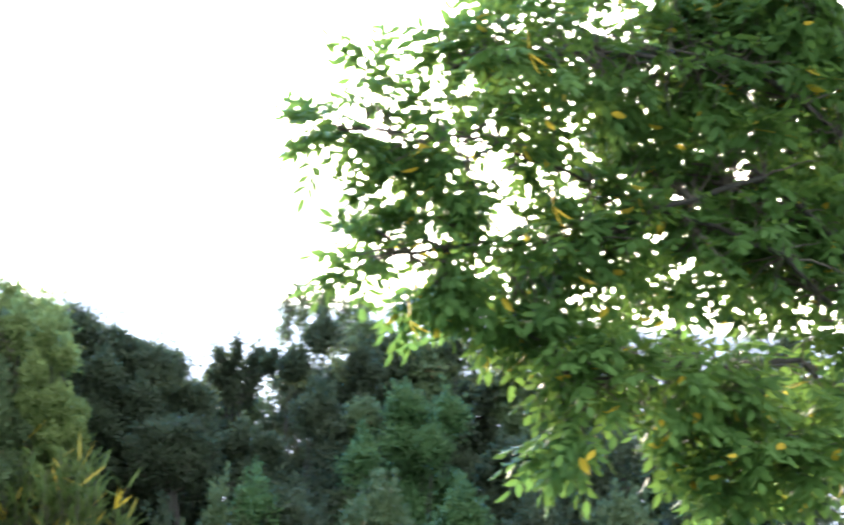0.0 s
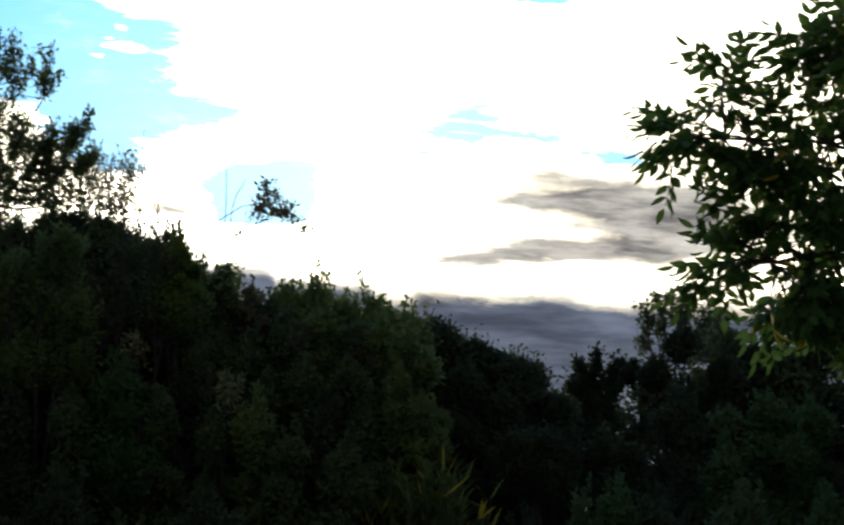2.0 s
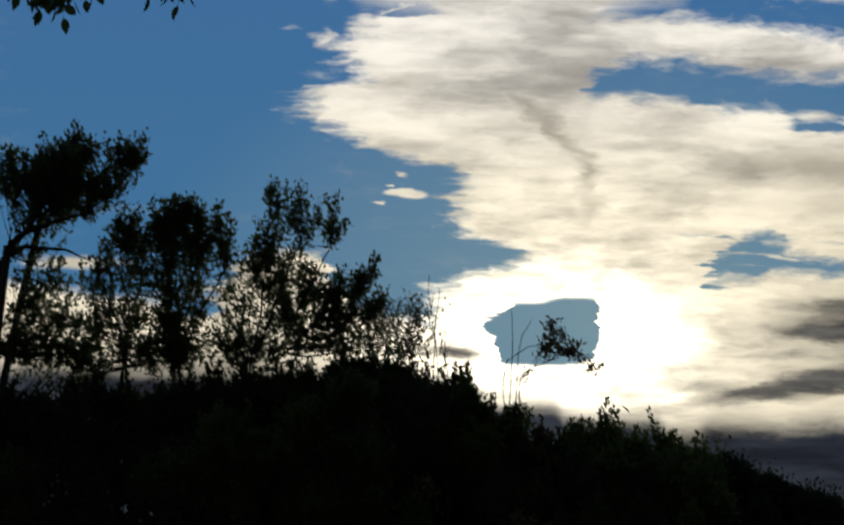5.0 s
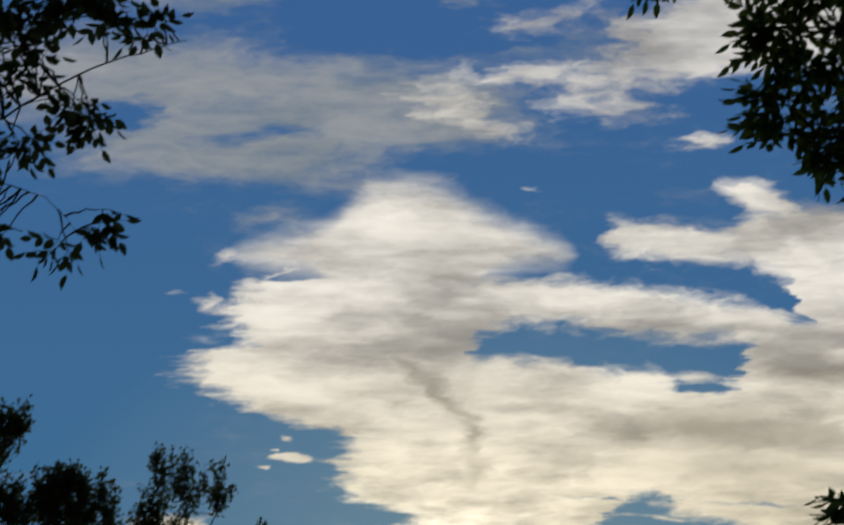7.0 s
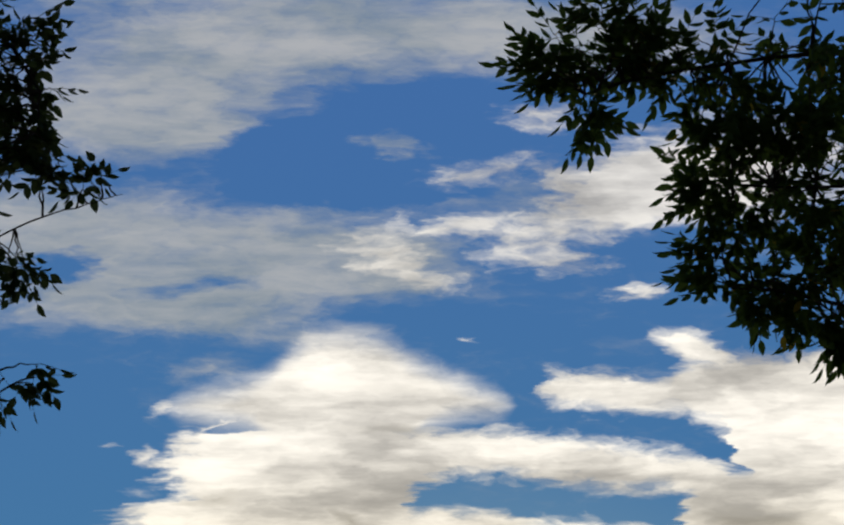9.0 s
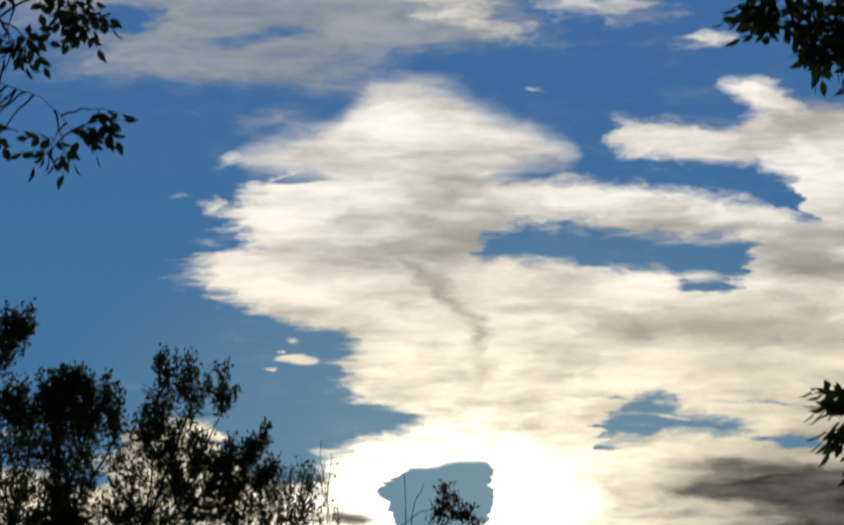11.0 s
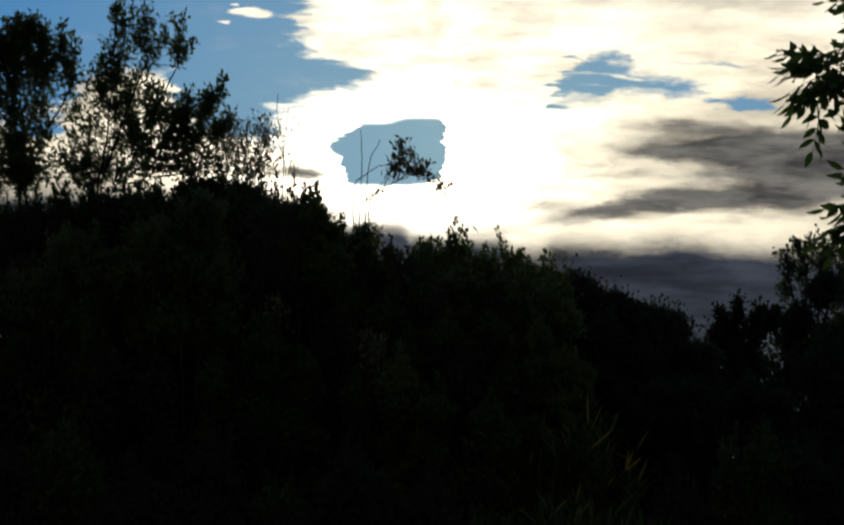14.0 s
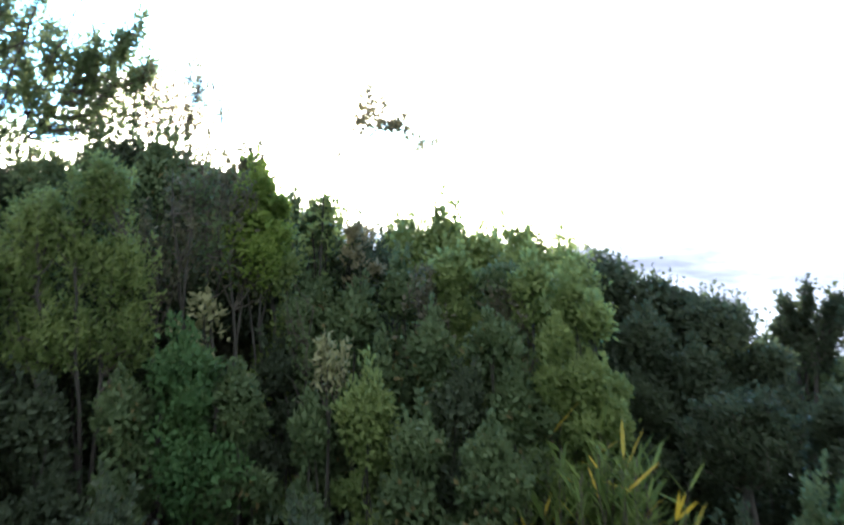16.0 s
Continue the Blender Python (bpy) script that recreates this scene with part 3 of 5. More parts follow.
# ---- shrubs of the bank ----
def shrub(name, u, d, top, radius, material, label, count=6500, leaf=0.085, wide=0.042, group="shrubs on the bank", spiky=0.5, seed=0, stems=4,
          low=0.2, category="shrub", clumps=17):
    """A many-stemmed bush: leaves sit round uneven clumps that make up a dome, and upright shoots stand out of its top. top: its height per metre ahead."""
    rng = np.random.default_rng(seed)
    x, z0 = u * d, ground_height(u * d, d)
    height = 1.6 + top * d - z0
    ob = base(name, (x, d, z0), label, category, group)
    turn, lift = rng.uniform(0, 2 * np.pi, clumps), rng.uniform(0.0, 1.0, clumps) ** 0.75
    lift[:4] = rng.uniform(0.955, 1.0, 4)
    out = np.sqrt(1 - lift ** 3.0) * rng.uniform(0.3, 1.15, clumps)
    size = (0.20 + 0.52 * rng.uniform(0, 1, clumps) ** 1.3) * radius
    lobes, phase = rng.integers(2, 5), rng.uniform(0, 6.28)
    out *= 1 + 0.30 * np.sin(lobes * turn + phase)
    lift[4:] *= 0.86 + 0.14 * np.sin((lobes + 1) * turn[4:] + 2 * phase)
    centre = np.stack([np.cos(turn) * out * radius, np.sin(turn) * out * radius, (low + (1 - low) * lift) * height - size * 1.05], 1)
    which = rng.integers(0, clumps, count)
    way = unit(rng.normal(0, 1, (count, 3)))
    way[:, 2] = np.abs(way[:, 2]) * np.where(rng.uniform(0, 1, count) < 0.75, 1, -1)
    place = centre[which] + way * size[which][:, None] * (0.94 + rng.normal(0, 0.15, (count, 1)) + np.where(rng.uniform(0, 1, (count, 1)) < 0.14, rng.uniform(0.0, 0.5, (count, 1)), 0.0)) * (1.0, 1.0, 1.15)
    along = way * 0.45 + rng.normal(0, 0.5, (count, 3)) + (0, 0, 0.35)
    face = way + (0, 0, 0.3)
    shoots = int(50 * spiky)
    if shoots:
        each = 30
        root = centre[np.argsort(-centre[:, 2])[(rng.uniform(0, 1, shoots) ** 1.5 * clumps).astype(int)]] + rng.normal(0, 0.1, (shoots, 3)) * radius
        rise = rng.uniform(0.08, 0.28, shoots)
        t = np.tile(np.linspace(0.2, 1, each), shoots)
        k = np.repeat(np.arange(shoots), each)
        lean = rng.normal(0, 0.16, (shoots, 3)) + (0, 0, 1)
        q = root[k] + lean[k] * ((size.mean() * 0.8 + rise[k]) * t)[:, None] + rng.normal(0, 0.050, (len(k), 3)) * (1.12 - t)[:, None]
        place = np.concatenate([place, q])
        along = np.concatenate([along, lean[k] + rng.normal(0, 0.45, (len(k), 3))])
        face = np.concatenate([face, unit(rng.normal(0, 1, (len(k), 3)))])
    keep = place[:, 2] > 0.05
    part("crown", mesh_from("crown", *small_leaves(place[keep], along[keep], rng, leaf, wide, face[keep])), material, ob, kind="stuff")
    for i in range(stems):
        foot = rng.normal(0, 0.10, 3) * (1, 1, 0) - (0, 0, 0.05)
        line = curve(foot, centre[i] * (0.9, 0.9, 1.0), rng, 0.03, 0.015)
        part("stem", mesh_from("stem", *tubes([(line, (0.006 if count > 1000 else 0.0022) * height, 0.003)])), BARK, ob)
    return ob


def profile(rows, u):
    return float(np.interp(u, [r[0] for r in rows], [r[1] for r in rows]))


BANK_TOP = [(-0.40, 0.170), (-0.30, 0.166), (-0.203, 0.163), (-0.165, 0.165), (-0.143, 0.1705), (-0.1292, 0.1758), (-0.11, 0.1785), (-0.088, 0.179), (-0.075, 0.1775), (-0.066, 0.1735), (-0.055, 0.170), (-0.044, 0.165),
            (-0.038, 0.159), (-0.030, 0.150), (-0.021, 0.140), (-0.010, 0.136), (0.002, 0.139), (0.0119, 0.1485), (0.020, 0.152), (0.033, 0.1485), (0.048, 0.143), (0.063, 0.1375), (0.079, 0.130), (0.098, 0.122), (0.1165, 0.1145),
            (0.135, 0.1062), (0.1415, 0.098), (0.16, 0.082)]


def mass(name, u, top, half, d, material, label, group, seed, low=0.25, count=7000, leaf=0.085, wide=0.042, spiky=0.25, clumps=15, stems=3, category="shrub"):
    """A bush by the width that it covers: half is half its width per metre ahead."""
    return shrub(name, u, d, top, half * d / 1.3, material, label, count, leaf, wide, group, spiky, seed, stems, low, category, clumps=clumps)


def build_bank():
    rng = np.random.default_rng(5)
    thicket, dark, spiky_bush = "dense green thicket shrub with upright shoots on the bank", "dark green leafy shrub in the thicket on the bank", "yellow-green bush with long upright shoots on the bank"
    # the crest
    for i, u in enumerate(np.arange(-0.279, 0.145, 0.0145)):
        m, label = (DARK, dark) if u > 0.070 or i % 3 == 1 else (THICKET, thicket)
        if 0.004 < u < 0.070:
            m, label = WILLOW, spiky_bush
        if -0.075 < u < -0.042:
            m, label = RUSSET, "thin brownish shrub with fading leaves on the bank"
        hill = u > 0.070
        shrub("shrub", u, 24.5 + rng.uniform(-0.4, 0.4), profile(BANK_TOP, u) + (0.0 if hill else -0.0070 if 0.004 < u < 0.070 else -0.0035) + rng.uniform(-0.002, 0.002), rng.uniform(0.40, 0.50) if hill else rng.uniform(0.45, 0.60), m, label,
              6800 if u > -0.20 else 4000, 0.065, 0.039, seed=100 + i, spiky=1.5 if 0.004 < u < 0.070 else 0.0 if hill else 0.6, clumps=9 if hill else 17)
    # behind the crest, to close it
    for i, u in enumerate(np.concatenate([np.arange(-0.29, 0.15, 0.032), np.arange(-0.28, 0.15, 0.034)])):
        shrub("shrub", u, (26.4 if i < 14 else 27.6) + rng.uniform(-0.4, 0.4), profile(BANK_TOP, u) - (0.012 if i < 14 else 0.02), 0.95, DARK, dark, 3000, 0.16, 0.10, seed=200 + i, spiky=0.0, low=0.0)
    # bushes on the slope beyond the willows
    for i, (u, v) in enumerate([(-0.26, 0.125), (-0.215, 0.10), (-0.180, 0.125), (-0.150, 0.128)]):
        shrub("shrub", u, 22.8 + rng.uniform(-0.3, 0.3), v, 0.72, (THICKET, DARK)[i % 2], "mid green shrub on the near slope", 8000, 0.075, 0.036, seed=300 + i, group="bushes on the slope")
    # deep rows between the willows: shade is put into their dark leaf colour
    soft, mid, deep = "soft yellow-green willow bush on the slope", "mid green rounded shrub on the near slope", "dark green shrub on the slope, shade included in its leaf colour"
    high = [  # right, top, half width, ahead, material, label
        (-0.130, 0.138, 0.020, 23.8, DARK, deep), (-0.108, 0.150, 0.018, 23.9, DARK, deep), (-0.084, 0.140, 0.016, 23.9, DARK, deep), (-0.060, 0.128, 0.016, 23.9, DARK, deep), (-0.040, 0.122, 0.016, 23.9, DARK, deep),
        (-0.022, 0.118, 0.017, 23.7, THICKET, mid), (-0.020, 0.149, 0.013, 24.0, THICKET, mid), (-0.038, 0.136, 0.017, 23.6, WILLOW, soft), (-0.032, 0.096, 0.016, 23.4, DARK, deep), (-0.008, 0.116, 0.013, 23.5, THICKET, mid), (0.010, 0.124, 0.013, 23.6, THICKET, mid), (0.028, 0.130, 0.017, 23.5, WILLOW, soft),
        (0.047, 0.128, 0.014, 23.5, THICKET, mid), (0.058, 0.126, 0.014, 23.3, WILLOW, soft), (0.072, 0.119, 0.014, 23.2, WILLOW, soft), (0.080, 0.112, 0.011, 23.1, WILLOW, soft), (0.066, 0.104, 0.012, 22.9, WILLOW, soft)]
    low = [
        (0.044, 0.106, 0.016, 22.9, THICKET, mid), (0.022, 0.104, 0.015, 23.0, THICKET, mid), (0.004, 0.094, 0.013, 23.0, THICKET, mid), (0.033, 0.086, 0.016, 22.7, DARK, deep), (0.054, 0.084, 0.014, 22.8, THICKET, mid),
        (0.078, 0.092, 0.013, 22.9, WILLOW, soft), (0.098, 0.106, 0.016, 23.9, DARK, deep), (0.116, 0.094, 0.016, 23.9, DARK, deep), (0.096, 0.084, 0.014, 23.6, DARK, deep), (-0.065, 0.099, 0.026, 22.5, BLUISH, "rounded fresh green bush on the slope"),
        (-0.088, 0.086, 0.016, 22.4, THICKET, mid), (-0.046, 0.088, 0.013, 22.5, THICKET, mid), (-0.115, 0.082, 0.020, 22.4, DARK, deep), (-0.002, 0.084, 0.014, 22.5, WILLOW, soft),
        (-0.022, 0.075, 0.009, 22.4, THICKET, mid), (0.016, 0.070, 0.016, 22.2, THICKET, mid), (0.040, 0.066, 0.018, 22.1, THICKET, mid), (-0.145, 0.095, 0.020, 22.6, THICKET, mid)]
    for i, (u, v, half, d, m, label) in enumerate(high + low):
        mass("willow_bush" if m is WILLOW else "shrub", u, v, half, d, m, label, "bushes on the slope", 330 + i, low=0.35, count=7600, leaf=0.066, wide=0.032 if m is WILLOW else 0.040)
    # the foot of the bank
    foot = [(-0.195, 0.046), (-0.161, 0.050), (-0.125, 0.030), (-0.092, 0.042), (-0.056, 0.026), (-0.022, 0.036), (0.010, 0.022), (0.040, 0.012), (0.064, -0.012), (0.098, -0.016)]
    for i, (u, v) in enumerate(foot):
        shrub("bush", u, 21.3 + rng.uniform(-0.3, 0.3), v, 0.62, (DARK, THICKET, DARK)[i % 3], "low rough green bush at the foot of the bank", 6500, 0.070, 0.040, seed=400 + i, group="bushes at the foot", spiky=0.7, clumps=22)
    mass("bush", -0.0405, 0.1605, 0.0135, 23.5, BRIGHT, "bright yellow-green bush lit from behind", "bushes on the slope", 470, low=0.83, count=8000, leaf=0.060, wide=0.032, clumps=14)
    mass("bush", -0.0165, 0.1545, 0.0170, 24.0, WILLOW, "thin leafy bush with sky showing through its top", "bushes on the slope", 471, low=0.88, count=520, leaf=0.07, wide=0.035, stems=3, clumps=18, spiky=0.0)
    mass("bush", -0.0050, 0.1430, 0.0080, 23.9, FAWN, "thin faded bush with few leaves", "bushes on the slope", 472, low=0.84, count=420, leaf=0.07, wide=0.035, stems=5, clumps=10, spiky=0.0)
    mass("bush", -0.0600, 0.1190, 0.0110, 23.2, PALE, "pale faded tufts of leaves among the dark shrubs", "bushes on the slope", 473, low=0.90, count=190, stems=5, spiky=0.0, clumps=12)


build_bank()


# ---- the woods to the right ----
def build_right_woods():
    rng = np.random.default_rng(6)
    crest = [(0.226, 0.128), (0.238, 0.122), (0.254, 0.118), (0.272, 0.124), (0.30, 0.122), (0.33, 0.130), (0.36, 0.124), (0.39, 0.128), (0.42, 0.122), (0.45, 0.130)]
    for i, (u, v) in enumerate(crest):
        shrub("tree", u, 27.5 + rng.uniform(-0.4, 0.6), v, 0.60, DARK if i % 2 else THICKET, "small dark broad-leaved tree at the edge of the wood", 4200, 0.10, 0.055, clumps=14, group="trees of the wood",
              seed=500 + i, low=0.30, spiky=0.3, category="tree")
    for i, (u, v, half, d) in enumerate([(0.204, 0.1285, 0.021, 26.4), (0.190, 0.113, 0.014, 26.2), (0.222, 0.115, 0.016, 26.3), (0.1785, 0.113, 0.0075, 26.8)]):
        mass("tree", u, v, half, d, DARK, "dense dark green rounded tree before the wood", "trees of the wood", 520 + i, low=0.35, count=7500, category="tree")
    for i, u in enumerate(np.arange(0.125, 0.48, 0.036)):
        shrub("shrub", u, 29, 0.100 + rng.uniform(-0.006, 0.006) - 0.026 * smooth((0.175 - u) / 0.03), 1.0, DARK, "dark undergrowth shrub of the wood", 3600, 0.16, 0.10, seed=540 + i, group="undergrowth", spiky=0.0)
    for i, u in enumerate(np.arange(0.146, 0.48, 0.022)):
        shrub("shrub", u, 28.2, 0.098 + 0.010 * smooth((u - 0.178) / 0.012) + rng.uniform(-0.005, 0.005) - 0.008 * smooth((0.165 - u) / 0.02), 0.55, (DARK, THICKET)[i % 2], "dark leafy undergrowth shrub between the trees", 4000, 0.12, 0.07, seed=620 + i,
              group="undergrowth", low=0.02, spiky=0.2)
    pale, deep = "rounded soft pale green bush before the wood", "dark green bush before the wood"
    rows = [(0.165, 0.074, 0.014, 24.0, DARK), (0.180, 0.072, 0.018, 23.6, DARK), (0.200, 0.092, 0.022, 24.6, DARK), (0.224, 0.090, 0.016, 24.4, THICKET), (0.246, 0.096, 0.017, 24.0, BLUISH), (0.268, 0.094, 0.016, 24.1, BLUISH), (0.256, 0.078, 0.020, 23.6, BLUISH),
            (0.225, 0.070, 0.018, 23.2, BLUISH), (0.296, 0.070, 0.018, 24.0, DARK), (0.31, 0.075, 0.022, 23.6, DARK), (0.35, 0.08, 0.028, 23.0, DARK), (0.40, 0.07, 0.03, 23.0, DARK), (0.45, 0.08, 0.03, 23.0, DARK)]
    for i, (u, v, half, d, m) in enumerate(rows):
        mass("bush", u, v, half, d, m, pale if m is BLUISH else deep, "bushes before the wood", 570 + i, low=0.25, count=9500 if u < 0.28 else 4000, leaf=0.066 if u < 0.28 else 0.09, wide=0.039 if u < 0.28 else 0.050)
    for i, (u, v) in enumerate([(0.130, 0.026), (0.156, 0.036), (0.172, 0.044), (0.19, 0.040), (0.235, 0.046), (0.275, 0.044), (0.315, 0.04), (0.36, 0.045), (0.41, 0.04)]):
        shrub("bush", u, 22.0, v, 0.50, (DARK, THICKET, BLUISH)[i % 3], "low green bush in the meadow", 5500, 0.070, 0.040, seed=590 + i, group="bushes in the meadow", spiky=0.7, clumps=22)


build_right_woods()


# ---- slender trees on the bank ----
def bank_tree(name, label, foot, d, stems, blobs, material, leaf=0.072, wide=0.040, seed=0, girth=0.035, reach=(0.16, 0.34), spread=0.47, twig=0.007):
    """Stems rise from the foot through given points; leafy shoots fill the blobs of the crown. Points are (right, up) per metre ahead."""
    rng = np.random.default_rng(seed)
    z0 = ground_height(foot * d, d)
    origin = np.array((foot * d, d, z0))
    ob = base(name, origin, label, "tree", "slender trees on the bank")
    lines, nodes = [], []
    for s in stems:
        pts = [origin + (rng.normal(0, 0.05), rng.normal(0, 0.05), -0.05)] + [at(u, v, d + rng.normal(0, 0.15)) for u, v in s]
        fine = []
        for a, b in zip(pts, pts[1:]):
            fine.append(curve(a, b, rng, 0.0, 0.012, 6)[:-1])
        fine = np.concatenate(fine + [np.array(pts[-1])[None]])
        lines.append((fine - origin, girth, 0.004))
        nodes.append(fine)
    nodes = np.concatenate(nodes)
    part("trunk", mesh_from("trunk", *tubes(lines, 6)), BARK, ob)
    twigs, place, along = [], [], []
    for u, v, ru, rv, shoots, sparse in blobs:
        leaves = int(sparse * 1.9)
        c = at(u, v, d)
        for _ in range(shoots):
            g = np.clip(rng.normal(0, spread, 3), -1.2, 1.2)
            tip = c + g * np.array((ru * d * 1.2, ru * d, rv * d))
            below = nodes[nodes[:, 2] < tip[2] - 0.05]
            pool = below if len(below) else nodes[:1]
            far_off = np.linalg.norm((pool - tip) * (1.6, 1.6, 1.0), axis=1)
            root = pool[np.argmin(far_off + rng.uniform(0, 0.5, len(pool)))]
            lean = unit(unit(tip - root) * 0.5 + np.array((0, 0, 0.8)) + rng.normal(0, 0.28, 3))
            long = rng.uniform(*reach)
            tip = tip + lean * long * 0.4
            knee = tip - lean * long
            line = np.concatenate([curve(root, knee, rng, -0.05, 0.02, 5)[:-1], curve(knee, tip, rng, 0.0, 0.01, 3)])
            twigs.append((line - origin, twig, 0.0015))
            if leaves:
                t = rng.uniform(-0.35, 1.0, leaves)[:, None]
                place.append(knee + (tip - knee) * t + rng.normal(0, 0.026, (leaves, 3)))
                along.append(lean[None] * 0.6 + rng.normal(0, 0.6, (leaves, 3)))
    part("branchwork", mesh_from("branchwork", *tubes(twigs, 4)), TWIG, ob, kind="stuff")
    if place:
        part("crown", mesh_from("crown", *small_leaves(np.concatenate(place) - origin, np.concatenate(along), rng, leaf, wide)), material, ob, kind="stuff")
    return ob


def build_bank_trees():
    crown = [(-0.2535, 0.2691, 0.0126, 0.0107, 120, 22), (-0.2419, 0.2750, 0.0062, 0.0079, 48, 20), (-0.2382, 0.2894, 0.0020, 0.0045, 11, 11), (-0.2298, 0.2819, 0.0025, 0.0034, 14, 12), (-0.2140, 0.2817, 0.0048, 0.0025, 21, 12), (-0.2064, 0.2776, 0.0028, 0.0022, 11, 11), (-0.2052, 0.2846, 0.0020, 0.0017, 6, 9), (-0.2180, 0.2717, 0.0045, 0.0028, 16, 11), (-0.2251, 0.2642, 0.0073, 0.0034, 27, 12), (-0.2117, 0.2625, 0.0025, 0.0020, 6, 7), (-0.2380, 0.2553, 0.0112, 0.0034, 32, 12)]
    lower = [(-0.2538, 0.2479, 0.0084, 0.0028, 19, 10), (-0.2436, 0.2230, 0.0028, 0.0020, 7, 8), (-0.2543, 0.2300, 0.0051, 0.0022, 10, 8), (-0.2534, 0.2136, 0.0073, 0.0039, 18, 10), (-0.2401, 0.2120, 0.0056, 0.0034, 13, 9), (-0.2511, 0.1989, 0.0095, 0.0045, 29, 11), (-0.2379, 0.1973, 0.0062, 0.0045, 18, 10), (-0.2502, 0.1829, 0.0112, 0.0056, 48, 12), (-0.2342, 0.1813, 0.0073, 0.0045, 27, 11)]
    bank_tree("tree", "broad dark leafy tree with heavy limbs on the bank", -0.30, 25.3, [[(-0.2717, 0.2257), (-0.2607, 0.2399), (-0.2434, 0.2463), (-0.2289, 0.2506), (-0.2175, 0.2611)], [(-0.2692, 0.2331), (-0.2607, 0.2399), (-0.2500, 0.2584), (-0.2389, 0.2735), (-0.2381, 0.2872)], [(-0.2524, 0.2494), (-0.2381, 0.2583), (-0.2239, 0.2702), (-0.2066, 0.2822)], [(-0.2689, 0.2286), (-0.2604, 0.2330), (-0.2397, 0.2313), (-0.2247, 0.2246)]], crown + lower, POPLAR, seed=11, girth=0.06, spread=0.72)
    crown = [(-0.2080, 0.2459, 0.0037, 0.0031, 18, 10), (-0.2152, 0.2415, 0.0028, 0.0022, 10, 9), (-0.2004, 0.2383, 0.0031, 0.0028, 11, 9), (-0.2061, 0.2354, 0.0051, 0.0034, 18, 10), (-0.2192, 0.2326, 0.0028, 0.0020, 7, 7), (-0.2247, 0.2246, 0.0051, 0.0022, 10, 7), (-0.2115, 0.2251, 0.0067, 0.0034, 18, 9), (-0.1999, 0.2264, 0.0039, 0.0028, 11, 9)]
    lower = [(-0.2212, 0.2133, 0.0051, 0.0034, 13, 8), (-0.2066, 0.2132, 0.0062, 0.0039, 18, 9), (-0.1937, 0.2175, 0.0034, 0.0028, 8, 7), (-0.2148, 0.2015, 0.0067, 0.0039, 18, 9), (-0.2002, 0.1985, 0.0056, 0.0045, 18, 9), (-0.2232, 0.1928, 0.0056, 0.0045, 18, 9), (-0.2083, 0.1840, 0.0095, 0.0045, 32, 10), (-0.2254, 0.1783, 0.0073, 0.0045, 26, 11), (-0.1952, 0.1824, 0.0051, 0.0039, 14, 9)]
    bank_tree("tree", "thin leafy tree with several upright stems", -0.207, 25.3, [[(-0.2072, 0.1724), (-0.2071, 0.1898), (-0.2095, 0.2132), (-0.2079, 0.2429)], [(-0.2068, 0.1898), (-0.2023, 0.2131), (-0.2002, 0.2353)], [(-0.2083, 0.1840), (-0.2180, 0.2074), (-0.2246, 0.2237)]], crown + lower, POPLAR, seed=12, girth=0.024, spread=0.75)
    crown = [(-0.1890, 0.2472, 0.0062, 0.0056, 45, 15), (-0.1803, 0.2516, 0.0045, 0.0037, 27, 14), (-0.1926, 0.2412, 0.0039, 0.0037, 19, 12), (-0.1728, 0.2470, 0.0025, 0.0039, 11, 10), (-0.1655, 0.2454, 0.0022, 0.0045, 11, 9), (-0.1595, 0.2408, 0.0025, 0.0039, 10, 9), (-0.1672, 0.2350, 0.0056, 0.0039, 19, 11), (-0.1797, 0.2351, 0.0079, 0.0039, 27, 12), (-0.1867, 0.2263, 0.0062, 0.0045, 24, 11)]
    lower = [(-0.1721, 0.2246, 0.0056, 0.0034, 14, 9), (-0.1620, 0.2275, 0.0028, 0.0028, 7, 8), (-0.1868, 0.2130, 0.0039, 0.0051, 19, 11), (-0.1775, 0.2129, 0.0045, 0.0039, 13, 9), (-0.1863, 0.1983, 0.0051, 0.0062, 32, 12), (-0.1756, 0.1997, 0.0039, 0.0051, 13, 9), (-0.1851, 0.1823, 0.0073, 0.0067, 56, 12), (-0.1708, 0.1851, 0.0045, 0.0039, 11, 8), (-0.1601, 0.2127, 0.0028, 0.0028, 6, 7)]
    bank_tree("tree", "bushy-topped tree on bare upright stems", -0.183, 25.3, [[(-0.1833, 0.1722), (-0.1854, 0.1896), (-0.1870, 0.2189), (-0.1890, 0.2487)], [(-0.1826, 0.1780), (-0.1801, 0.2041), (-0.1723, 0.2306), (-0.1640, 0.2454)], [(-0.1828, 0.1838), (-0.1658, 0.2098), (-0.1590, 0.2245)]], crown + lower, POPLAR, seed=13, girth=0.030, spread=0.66)
